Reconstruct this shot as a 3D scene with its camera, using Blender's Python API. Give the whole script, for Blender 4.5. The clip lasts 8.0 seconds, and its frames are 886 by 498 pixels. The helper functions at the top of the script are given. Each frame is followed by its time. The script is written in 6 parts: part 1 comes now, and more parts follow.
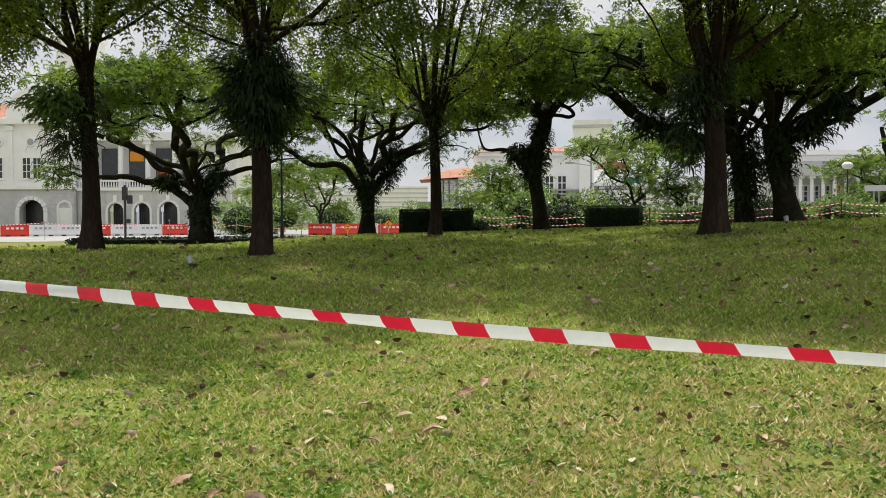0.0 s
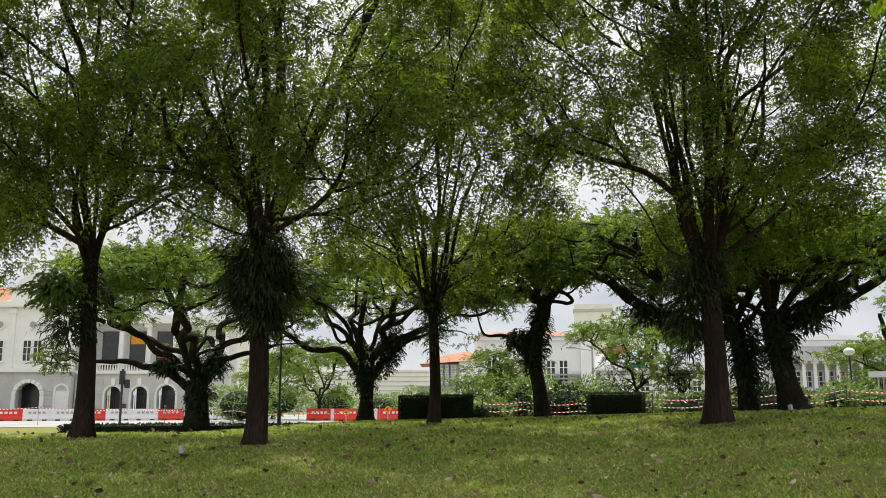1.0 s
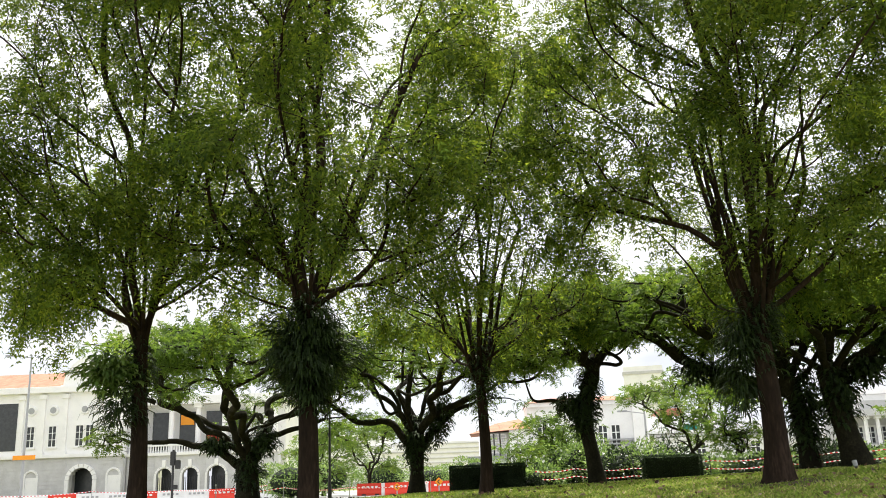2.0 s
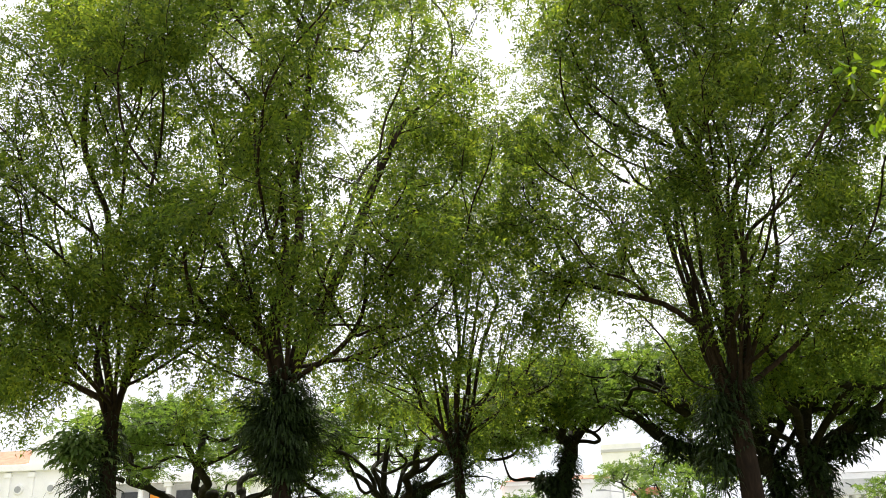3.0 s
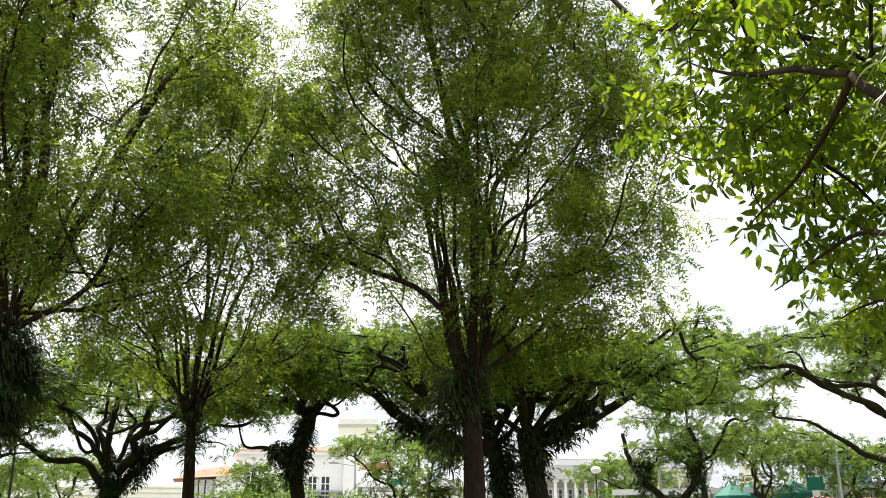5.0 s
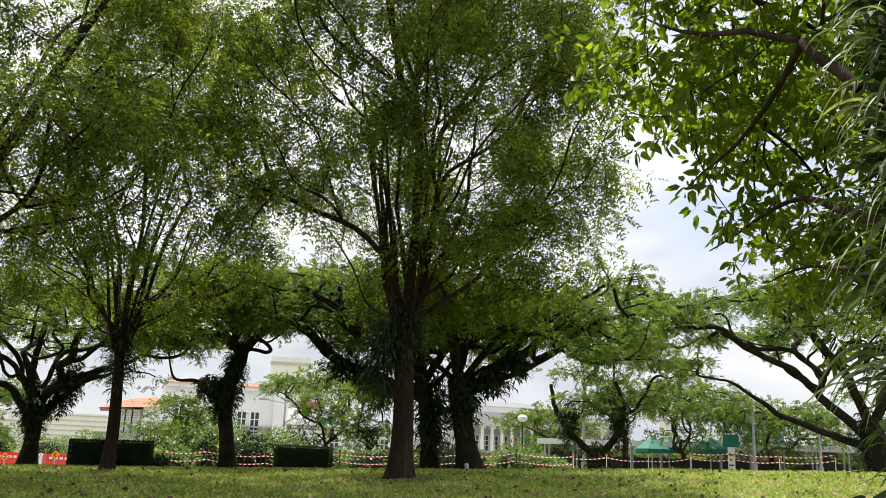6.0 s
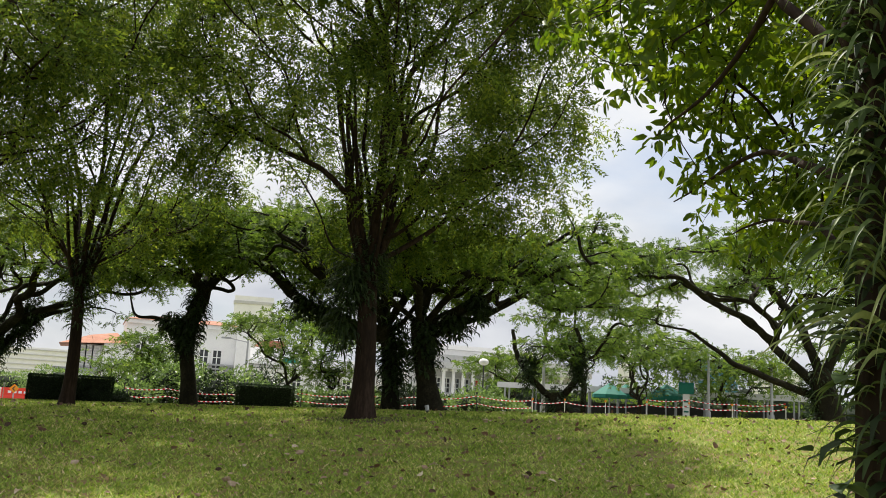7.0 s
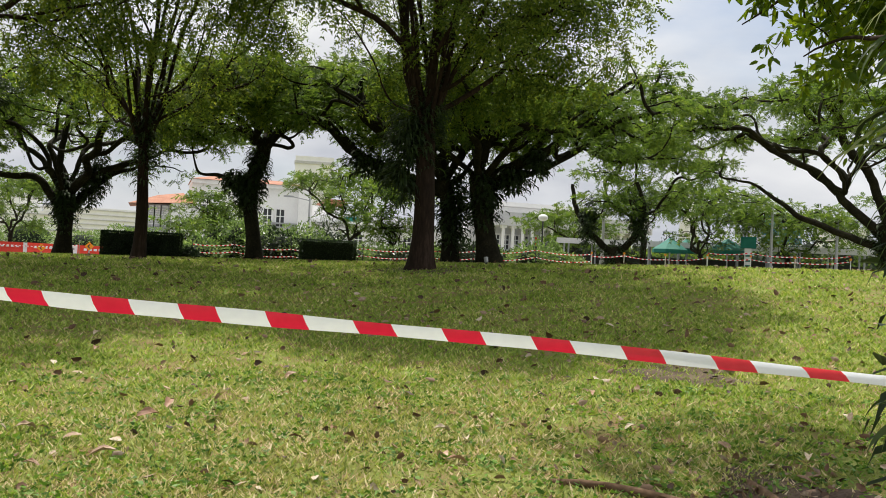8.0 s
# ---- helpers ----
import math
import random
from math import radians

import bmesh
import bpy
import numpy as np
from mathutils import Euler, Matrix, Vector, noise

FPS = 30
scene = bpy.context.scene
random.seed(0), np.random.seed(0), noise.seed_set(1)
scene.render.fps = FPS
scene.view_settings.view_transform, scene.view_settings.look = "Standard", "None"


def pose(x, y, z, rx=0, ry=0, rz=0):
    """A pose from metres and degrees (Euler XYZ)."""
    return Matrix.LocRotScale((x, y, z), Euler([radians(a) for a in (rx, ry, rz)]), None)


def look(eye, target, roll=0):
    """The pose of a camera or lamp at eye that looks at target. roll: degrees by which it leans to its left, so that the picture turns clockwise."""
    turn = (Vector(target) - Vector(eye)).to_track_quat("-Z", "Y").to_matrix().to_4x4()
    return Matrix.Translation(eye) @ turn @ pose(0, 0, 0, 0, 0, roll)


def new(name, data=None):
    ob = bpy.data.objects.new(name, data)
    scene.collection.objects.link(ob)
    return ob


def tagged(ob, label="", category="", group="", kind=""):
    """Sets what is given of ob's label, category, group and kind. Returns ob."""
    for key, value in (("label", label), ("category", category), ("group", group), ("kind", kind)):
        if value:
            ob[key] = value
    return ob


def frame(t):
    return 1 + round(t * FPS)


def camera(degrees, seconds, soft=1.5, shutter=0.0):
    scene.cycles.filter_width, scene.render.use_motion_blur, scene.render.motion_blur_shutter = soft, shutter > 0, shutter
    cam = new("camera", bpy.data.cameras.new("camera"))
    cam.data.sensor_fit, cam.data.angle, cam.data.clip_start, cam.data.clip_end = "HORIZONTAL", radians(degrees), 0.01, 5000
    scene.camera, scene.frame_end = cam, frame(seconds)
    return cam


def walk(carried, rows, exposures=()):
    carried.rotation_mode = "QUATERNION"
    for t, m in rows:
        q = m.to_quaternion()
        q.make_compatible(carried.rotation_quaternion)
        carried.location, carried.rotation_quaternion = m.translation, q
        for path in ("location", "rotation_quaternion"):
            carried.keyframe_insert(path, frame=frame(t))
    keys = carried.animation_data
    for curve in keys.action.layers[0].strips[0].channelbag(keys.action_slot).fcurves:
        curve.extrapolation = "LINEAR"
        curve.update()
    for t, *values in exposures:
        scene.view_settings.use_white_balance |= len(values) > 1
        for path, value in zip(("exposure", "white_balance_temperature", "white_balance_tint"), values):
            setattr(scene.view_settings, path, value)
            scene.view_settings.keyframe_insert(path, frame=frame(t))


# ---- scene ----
cam = camera(52.7, 8.0, 0.9)
PATH = [      # seconds, place, yaw, pitch, roll
    (0, 0.0, 0.0, 1.5, 0.0, -1.61, 0.21), (0.5, 0.025, 0.02, 1.565, -1.55, 3.23, 0.69), (1, 0.062, 0.02, 1.585, 0.08, 10.09, 0.04),
    (1.5, 0.066, 0.005, 1.545, 3.1, 12.81, 1.0), (1.7, 0.06, 0.005, 1.535, 3.29, 13.35, 1.43), (2.8, 0.044, 0.0, 1.512, 3.2, 18.63, 2.85),
    (3, 0.043, -0.006, 1.514, 1.82, 19.32, 2.12), (3.5, 0.05, -0.01, 1.513, -1.75, 20.08, 2.01), (4, 0.055, -0.02, 1.512, -5.55, 20.27, 2.06),
    (4.5, 0.06, -0.025, 1.508, -9.87, 19.33, 1.51), (5, 0.07, -0.016, 1.497, -14.78, 17.27, 0.24), (5.2, 0.073, -0.01, 1.495, -16.25, 16.45, -0.12),
    (6.3, 0.086, 0.03, 1.485, -20.13, 12.97, -2.4), (6.5, 0.088, 0.035, 1.483, -20.74, 12.31, -2.35), (7, 0.102, 0.045, 1.497, -21.8, 10.38, -3.19),
    (7.5, 0.118, 0.062, 1.485, -21.86, 8.15, -3.44), (8, 0.154, 0.099, 1.354, -17.97, 1.16, -2.99)]
walk(cam, [(t, pose(x, y, z, 90 + p, r, w)) for t, x, y, z, w, p, r in PATH], [(0, 0.12), (1.0, 0.32), (1.7, 0.75), (3.0, 1.02), (4.5, 1.02), (5.2, 0.85), (6.5, 0.35), (7.0, 0.3), (8.0, 0.2)])

# ---- light ----
SUN_AZ, SUN_EL = 6.0, 66.0      # degrees to the right of straight ahead, and above the horizon
world = bpy.data.worlds.new("sky")
scene.world = world
world.use_nodes = True


def build_sky():
    nt = world.node_tree
    nt.nodes.clear()
    sky = nt.nodes.new("ShaderNodeTexSky")
    sky.sky_type, sky.sun_disc = "NISHITA", False
    sky.sun_elevation, sky.sun_rotation = radians(SUN_EL), radians(SUN_AZ)
    sky.air_density, sky.dust_density = 1.0, 2.0
    co = nt.nodes.new("ShaderNodeTexCoord")
    mp = nt.nodes.new("ShaderNodeMapping")
    mp.inputs["Scale"].default_value = (1.0, 1.0, 2.6)
    nz = nt.nodes.new("ShaderNodeTexNoise")
    nz.inputs["Scale"].default_value, nz.inputs["Detail"].default_value = 2.2, 7
    ramp = nt.nodes.new("ShaderNodeValToRGB")
    ramp.color_ramp.elements[0].position, ramp.color_ramp.elements[1].position = 0.2, 0.44
    mix = nt.nodes.new("ShaderNodeMixRGB")
    # cloud: grey-blue low down and in its folds, white higher up
    sep = nt.nodes.new("ShaderNodeSeparateXYZ")
    fold = nt.nodes.new("ShaderNodeTexNoise")
    fold.inputs["Scale"].default_value, fold.inputs["Detail"].default_value = 5.0, 6
    add = nt.nodes.new("ShaderNodeMath")
    add.operation = "MULTIPLY_ADD"
    add.inputs[1].default_value = 0.75
    cloud = nt.nodes.new("ShaderNodeValToRGB")
    for e, (p, c) in zip(cloud.color_ramp.elements, ((0.36, (4.3, 4.5, 4.95, 1)), (0.66, (6.9, 6.95, 7.05, 1)))):
        e.position, e.color = p, c
    bg = nt.nodes.new("ShaderNodeBackground")
    bg.inputs[1].default_value = 0.11
    out = nt.nodes.new("ShaderNodeOutputWorld")
    ln = nt.links.new
    ln(co.outputs["Generated"], sep.inputs[0]), ln(mp.outputs[0], fold.inputs[0]), ln(fold.outputs[0], add.inputs[0]), ln(sep.outputs[2], add.inputs[2])
    ln(add.outputs[0], cloud.inputs[0]), ln(cloud.outputs[0], mix.inputs[2])
    ln(co.outputs["Generated"], mp.inputs[0]), ln(mp.outputs[0], nz.inputs[0]), ln(nz.outputs[0], ramp.inputs[0])
    ln(ramp.outputs[0], mix.inputs[0]), ln(sky.outputs[0], mix.inputs[1]), ln(mix.outputs[0], bg.inputs[0])
    ln(bg.outputs[0], out.inputs[0])


build_sky()
sun = new("sun", bpy.data.lights.new("sun", "SUN"))
sun.data.energy, sun.data.angle, sun.data.color = 5.0, radians(0.6), (1.0, 0.95, 0.86)
_a, _e = radians(SUN_AZ), radians(SUN_EL)
sun.matrix_world = look((30 * math.sin(_a) * math.cos(_e), 30 * math.cos(_a) * math.cos(_e), 30 * math.sin(_e)), (0, 0, 0))


# ---- materials ----
def material(name, stops, scale=8.0, fine=60.0, rough=0.8, bump=0.2, bump_scale=None, metal=0.0, spread=0.0, stretch=(1, 1, 1),
             leafy=0.0, spec=0.4, per="", glow=2.3):
    """Colour ramp over noise at two scales. spread: lightness change from piece to piece; leafy: share of light let through."""
    m = bpy.data.materials.new(name)
    m.use_nodes = True
    nt = m.node_tree
    ln, node = nt.links.new, nt.nodes.new
    b = nt.nodes["Principled BSDF"]
    co, mp = node("ShaderNodeTexCoord"), node("ShaderNodeMapping")
    mp.inputs["Scale"].default_value = stretch
    geo = node("ShaderNodeNewGeometry")
    ln(co.outputs["Object"], mp.inputs[0])
    big, small = node("ShaderNodeTexNoise"), node("ShaderNodeTexNoise")
    for n, s in ((big, scale), (small, fine)):
        n.inputs["Scale"].default_value, n.inputs["Detail"].default_value = s, 5
        ln(mp.outputs[0], n.inputs[0])
    mx = node("ShaderNodeMath")
    mx.operation = "MULTIPLY_ADD"
    mx.inputs[1].default_value = 0.45
    half = node("ShaderNodeMath")
    half.operation = "MULTIPLY"
    half.inputs[1].default_value = 0.55
    ln(big.outputs[0], half.inputs[0]), ln(small.outputs[0], mx.inputs[0]), ln(half.outputs[0], mx.inputs[2])
    value = mx.outputs[0]
    if spread:
        rnd = geo.outputs["Random Per Island"]
        if per == "object":
            rnd = node("ShaderNodeObjectInfo").outputs["Random"]
        sp = node("ShaderNodeMath")
        sp.operation = "MULTIPLY_ADD"
        sp.inputs[1].default_value = spread
        off = node("ShaderNodeMath")
        off.operation = "SUBTRACT"
        off.inputs[1].default_value = spread / 2
        ln(rnd, sp.inputs[0]), ln(value, off.inputs[0]), ln(off.outputs[0], sp.inputs[2])
        value = sp.outputs[0]
    ramp = node("ShaderNodeValToRGB")
    els = ramp.color_ramp.elements
    while len(els) < len(stops):
        els.new(0.5)
    for e, (p, c) in zip(els, stops):
        e.position, e.color = p, (*c, 1)
    ln(value, ramp.inputs[0]), ln(ramp.outputs[0], b.inputs["Base Color"])
    b.inputs["Roughness"].default_value, b.inputs["Metallic"].default_value = rough, metal
    b.inputs["Specular IOR Level"].default_value = spec
    if bump:
        bp = node("ShaderNodeBump")
        bp.inputs["Strength"].default_value, bp.inputs["Distance"].default_value = bump, 0.02
        bn = node("ShaderNodeTexNoise")
        bn.inputs["Scale"].default_value, bn.inputs["Detail"].default_value = bump_scale or fine, 6
        ln(mp.outputs[0], bn.inputs[0]), ln(bn.outputs[0], bp.inputs["Height"]), ln(bp.outputs[0], b.inputs["Normal"])
    if leafy:
        tr, sh = node("ShaderNodeBsdfTranslucent"), node("ShaderNodeMixShader")
        hs = node("ShaderNodeHueSaturation")
        hs.inputs["Value"].default_value, hs.inputs["Saturation"].default_value = glow, 1.1
        hs.inputs["Hue"].default_value = 0.485
        ln(ramp.outputs[0], hs.inputs["Color"]), ln(hs.outputs[0], tr.inputs[0])
        sh.inputs[0].default_value = leafy
        ln(b.outputs[0], sh.inputs[1]), ln(tr.outputs[0], sh.inputs[2])
        ln(sh.outputs[0], nt.nodes["Material Output"].inputs[0])
    return m


M_LAWN = material("lawn", [(0.34, (0.16, 0.09, 0.048)), (0.43, (0.24, 0.17, 0.085)), (0.5, (0.15, 0.17, 0.04)), (0.6, (0.2, 0.24, 0.055)), (0.74, (0.38, 0.34, 0.15))],
                  scale=3.2, fine=55, rough=0.95, bump=1.0, bump_scale=60, spec=0.15)
M_BLADE = material("grass_blade", [(0.1, (0.07, 0.115, 0.026)), (0.4, (0.24, 0.282, 0.068)), (0.57, (0.385, 0.4, 0.125)), (0.7, (0.58, 0.49, 0.28)), (0.93, (0.74, 0.62, 0.46))], scale=0.9, fine=9, rough=0.6,
                   bump=0, spread=0.6, leafy=0.25, spec=0.2, glow=1.8)
M_TURF = material("green_turf_blade", [(0.1, (0.06, 0.12, 0.02)), (0.4, (0.192, 0.295, 0.05)), (0.62, (0.315, 0.41, 0.085)), (0.82, (0.5, 0.47, 0.2)), (0.97, (0.66, 0.58, 0.4))], scale=0.9, fine=9, rough=0.65,
                  bump=0, spread=0.55, leafy=0.25, spec=0.15, glow=1.8)
M_ROOT = material("root_bark", [(0.3, (0.07, 0.042, 0.025)), (0.5, (0.15, 0.095, 0.06)), (0.7, (0.26, 0.18, 0.12))], scale=4, fine=24, rough=0.95, bump=0.9, bump_scale=16, spec=0.15)
M_WEED = material("weed_leaf", [(0.2, (0.04, 0.1, 0.015)), (0.5, (0.1, 0.21, 0.03)), (0.8, (0.2, 0.33, 0.06))], scale=2, fine=20, rough=0.5, bump=0, spread=0.6, leafy=0.25, spec=0.25, glow=1.8)
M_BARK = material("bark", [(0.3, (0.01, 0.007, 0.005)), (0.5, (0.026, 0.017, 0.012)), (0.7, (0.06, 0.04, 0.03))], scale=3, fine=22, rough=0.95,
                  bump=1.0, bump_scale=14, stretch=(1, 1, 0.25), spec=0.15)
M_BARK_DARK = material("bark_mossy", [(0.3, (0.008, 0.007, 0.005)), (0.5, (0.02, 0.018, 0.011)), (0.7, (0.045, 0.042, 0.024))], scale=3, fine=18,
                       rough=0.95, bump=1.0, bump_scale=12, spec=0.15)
M_LEAF = material("leaf", [(0.2, (0.03, 0.054, 0.013)), (0.5, (0.072, 0.114, 0.02)), (0.8, (0.145, 0.185, 0.03))], scale=0.5, fine=5, rough=0.65,
                  bump=0, spread=0.5, leafy=0.52, spec=0.15, glow=2.4)
M_LEAF_RAIN = material("leaf_rain_tree", [(0.2, (0.036, 0.07, 0.016)), (0.5, (0.075, 0.13, 0.026)), (0.8, (0.15, 0.21, 0.042))], scale=0.4, fine=4,
                       rough=0.6, bump=0, spread=0.4, leafy=0.45, spec=0.12, glow=2.1)
M_LEAF_NEAR = material("leaf_glossy", [(0.2, (0.035, 0.07, 0.01)), (0.5, (0.075, 0.125, 0.015)), (0.8, (0.14, 0.19, 0.022))], scale=1.2, fine=9, rough=0.45,
                       bump=0, spread=0.5, leafy=0.58, spec=0.25, glow=2.35)
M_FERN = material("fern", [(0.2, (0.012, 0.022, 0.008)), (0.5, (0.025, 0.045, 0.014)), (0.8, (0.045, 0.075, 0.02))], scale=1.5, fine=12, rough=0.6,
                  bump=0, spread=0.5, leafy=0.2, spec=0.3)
M_STRAP = material("strap_leaf", [(0.15, (0.03, 0.055, 0.016)), (0.5, (0.085, 0.13, 0.04)), (0.85, (0.25, 0.29, 0.11))], scale=2, fine=20, rough=0.5,
                   bump=0, spread=0.6, leafy=0.35, spec=0.3, glow=2.0)
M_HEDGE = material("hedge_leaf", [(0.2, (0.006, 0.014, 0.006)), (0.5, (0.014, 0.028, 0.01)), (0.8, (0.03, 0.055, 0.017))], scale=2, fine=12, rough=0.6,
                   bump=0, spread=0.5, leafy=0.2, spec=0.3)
M_SHRUB = material("shrub_leaf", [(0.2, (0.05, 0.09, 0.025)), (0.5, (0.1, 0.17, 0.045)), (0.8, (0.2, 0.27, 0.1))], scale=1, fine=6, rough=0.5,
                   bump=0, spread=0.5, leafy=0.4, spec=0.4)
M_PLASTER = material("white_plaster", [(0.3, (0.74, 0.74, 0.74)), (0.5, (0.84, 0.84, 0.84)), (0.7, (0.88, 0.88, 0.87))], scale=0.6, fine=7, rough=0.8, bump=0.1)
M_STONE = material("grey_render", [(0.3, (0.46, 0.46, 0.47)), (0.5, (0.56, 0.56, 0.57)), (0.7, (0.64, 0.64, 0.65))], scale=0.8, fine=8, rough=0.85,
                   bump=0.2, spread=0.12, per="object")
M_ROOF = material("terracotta", [(0.3, (0.24, 0.1, 0.06)), (0.5, (0.36, 0.16, 0.1)), (0.7, (0.45, 0.24, 0.16))], scale=1, fine=12, rough=0.85, bump=0.3)
# near-black for panes and banners; also paints shade inside arches and fork slots
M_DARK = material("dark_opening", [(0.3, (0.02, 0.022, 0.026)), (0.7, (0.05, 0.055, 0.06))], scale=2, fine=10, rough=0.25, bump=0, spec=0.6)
M_ROAD = material("road", [(0.3, (0.2, 0.2, 0.2)), (0.5, (0.3, 0.3, 0.29)), (0.7, (0.38, 0.38, 0.37))], scale=0.4, fine=20, rough=0.9, bump=0.2)
M_METAL = material("grey_metal", [(0.3, (0.3, 0.31, 0.32)), (0.7, (0.42, 0.43, 0.44))], scale=2, fine=20, rough=0.5, bump=0.05, metal=0.3)
M_BLACK = material("black_metal", [(0.3, (0.02, 0.02, 0.022)), (0.7, (0.04, 0.04, 0.045))], scale=3, fine=30, rough=0.5, bump=0.05)
M_RED = material("red_plastic", [(0.3, (0.6, 0.03, 0.015)), (0.7, (0.75, 0.06, 0.03))], scale=2, fine=20, rough=0.5, bump=0.05)
M_WHITE = material("white_plastic", [(0.3, (0.7, 0.7, 0.7)), (0.7, (0.82, 0.82, 0.82))], scale=2, fine=20, rough=0.5, bump=0.05)
M_TAPE_RED = material("tape_red", [(0.3, (0.55, 0.015, 0.02)), (0.7, (0.7, 0.03, 0.035))], scale=3, fine=40, rough=0.35, bump=0.15, bump_scale=12, leafy=0.15)
M_TAPE_WHITE = material("tape_white", [(0.3, (0.7, 0.72, 0.77)), (0.7, (0.8, 0.82, 0.87))], scale=3, fine=40, rough=0.35, bump=0.15, bump_scale=12, leafy=0.15)
M_ORANGE = material("orange_sign", [(0.3, (0.75, 0.25, 0.01)), (0.7, (0.85, 0.35, 0.02))], scale=2, fine=20, rough=0.5, bump=0)
M_GREEN = material("green_canvas", [(0.3, (0.005, 0.11, 0.085)), (0.7, (0.015, 0.2, 0.15))], scale=1, fine=20, rough=0.7, bump=0.1)
M_BLUE = material("blue_glass", [(0.3, (0.05, 0.16, 0.25)), (0.7, (0.1, 0.26, 0.36))], scale=0.6, fine=3, rough=0.2, bump=0)
M_DEAD = material("dead_leaf", [(0.15, (0.05, 0.03, 0.018)), (0.4, (0.2, 0.11, 0.06)), (0.65, (0.38, 0.27, 0.18)), (0.85, (0.5, 0.42, 0.32))], scale=3, fine=40,
                  rough=0.7, bump=0.3, spread=0.8, per="object")
M_DEAD_FAR = material("dead_leaf_scatter", [(0.15, (0.045, 0.025, 0.015)), (0.42, (0.15, 0.08, 0.045)), (0.75, (0.26, 0.17, 0.11)), (0.95, (0.5, 0.42, 0.32))],
                      scale=3, fine=40, rough=0.7, bump=0, spread=0.8)
M_DEAD_PALE = material("dead_leaf_pale", [(0.25, (0.24, 0.13, 0.08)), (0.5, (0.4, 0.25, 0.17)), (0.75, (0.5, 0.37, 0.28))], scale=6, fine=40, rough=0.6, bump=0.3, spread=0.3,
                       per="object")
# brown earth, made darker to take in the near tree's shade
M_SOIL = material("soil", [(0.3, (0.035, 0.022, 0.014)), (0.5, (0.08, 0.052, 0.034)), (0.62, (0.13, 0.095, 0.06)), (0.75, (0.12, 0.14, 0.04))], scale=3, fine=40, rough=0.95, bump=0.8)


# ---- mesh helpers ----
def part(name, bm, mat, parent=None, label=""):
    """Links a bmesh as one mesh object under a thing."""
    me = bpy.data.meshes.new(name)
    bm.to_mesh(me)
    bm.free()
    me.materials.append(mat)
    ob = new(name, me)
    ob.parent = parent
    return tagged(ob, label)


def raw(name, verts, faces, mat, parent=None, smooth=False):
    """A mesh object from arrays; faces all of one length."""
    me = bpy.data.meshes.new(name)
    verts, faces = np.asarray(verts, np.float32), np.asarray(faces, np.int32)
    n, k = faces.shape
    me.vertices.add(len(verts))
    me.vertices.foreach_set("co", verts.ravel())
    me.loops.add(n * k)
    me.loops.foreach_set("vertex_index", faces.ravel())
    me.polygons.add(n)
    me.polygons.foreach_set("loop_start", np.arange(0, n * k, k, dtype=np.int32))
    me.update(calc_edges=True)
    me.validate()
    if smooth:
        me.polygons.foreach_set("use_smooth", np.ones(n, bool))
    me.materials.append(mat)
    ob = new(name, me)
    ob.parent = parent
    return ob


def thing(name, m, label, category, group="", kind=""):
    ob = new(name)
    ob.matrix_basis = m
    ob.empty_display_size = 0.2
    return tagged(ob, label, category, group, kind)


def box(bm, x0, x1, y0, y1, z0, z1, bevel=0.0):
    r = bmesh.ops.create_cube(bm, size=1, matrix=Matrix.LocRotScale(((x0 + x1) / 2, (y0 + y1) / 2, (z0 + z1) / 2), None, (x1 - x0, y1 - y0, z1 - z0)))
    if bevel:
        es = list({e for v in r["verts"] for e in v.link_edges})
        bmesh.ops.bevel(bm, geom=es, offset=bevel, segments=2, affect="EDGES")


def one_box(*a, bevel=0.0):
    bm = bmesh.new()
    box(bm, *a, bevel=bevel)
    return bm


def rod(bm, a, b, r0, r1=None, sides=10):
    a, b = Vector(a), Vector(b)
    m = Matrix.Translation((a + b) / 2) @ (b - a).to_track_quat("Z", "Y").to_matrix().to_4x4()
    bmesh.ops.create_cone(bm, cap_ends=True, segments=sides, radius1=r0, radius2=r0 if r1 is None else r1, depth=(b - a).length, matrix=m)


def one_rod(*a, **k):
    bm = bmesh.new()
    rod(bm, *a, **k)
    return bm


# ---- ground ----
def smooth(t):
    t = np.clip(t, 0, 1)
    return t * t * (3 - 2 * t)


def ground_z(x, y):
    """A low mound ahead of the path, level street behind it."""
    x, y = np.asarray(x, float), np.asarray(y, float)
    r, az = np.hypot(x, y), np.degrees(np.arctan2(x, y))
    top = 1.05 + 0.71 * smooth((az + 15) / 62)
    top = top * smooth((120 - np.abs(az)) / 40)
    brow = 18 + 15 * smooth((az + 16) / 13)          # where the far side begins to fall
    fall = smooth((r - brow) / (18 - 3 * smooth((az + 16) / 13)))
    up = smooth((r - 2.5) / 22) * (1 - fall)
    street = (0.65 + 0.9 * smooth((az - 5) / 35)) * fall
    lumps = 0.02 * np.sin(x * 1.3 + 0.7 * np.sin(y)) * np.cos(y * 1.1) + 0.012 * np.sin(3.1 * x + 1) * np.sin(2.7 * y)
    return top * up + street + lumps * (1 - smooth((r - 25) / 10))


def gz(x, y):
    return float(ground_z(x, y))


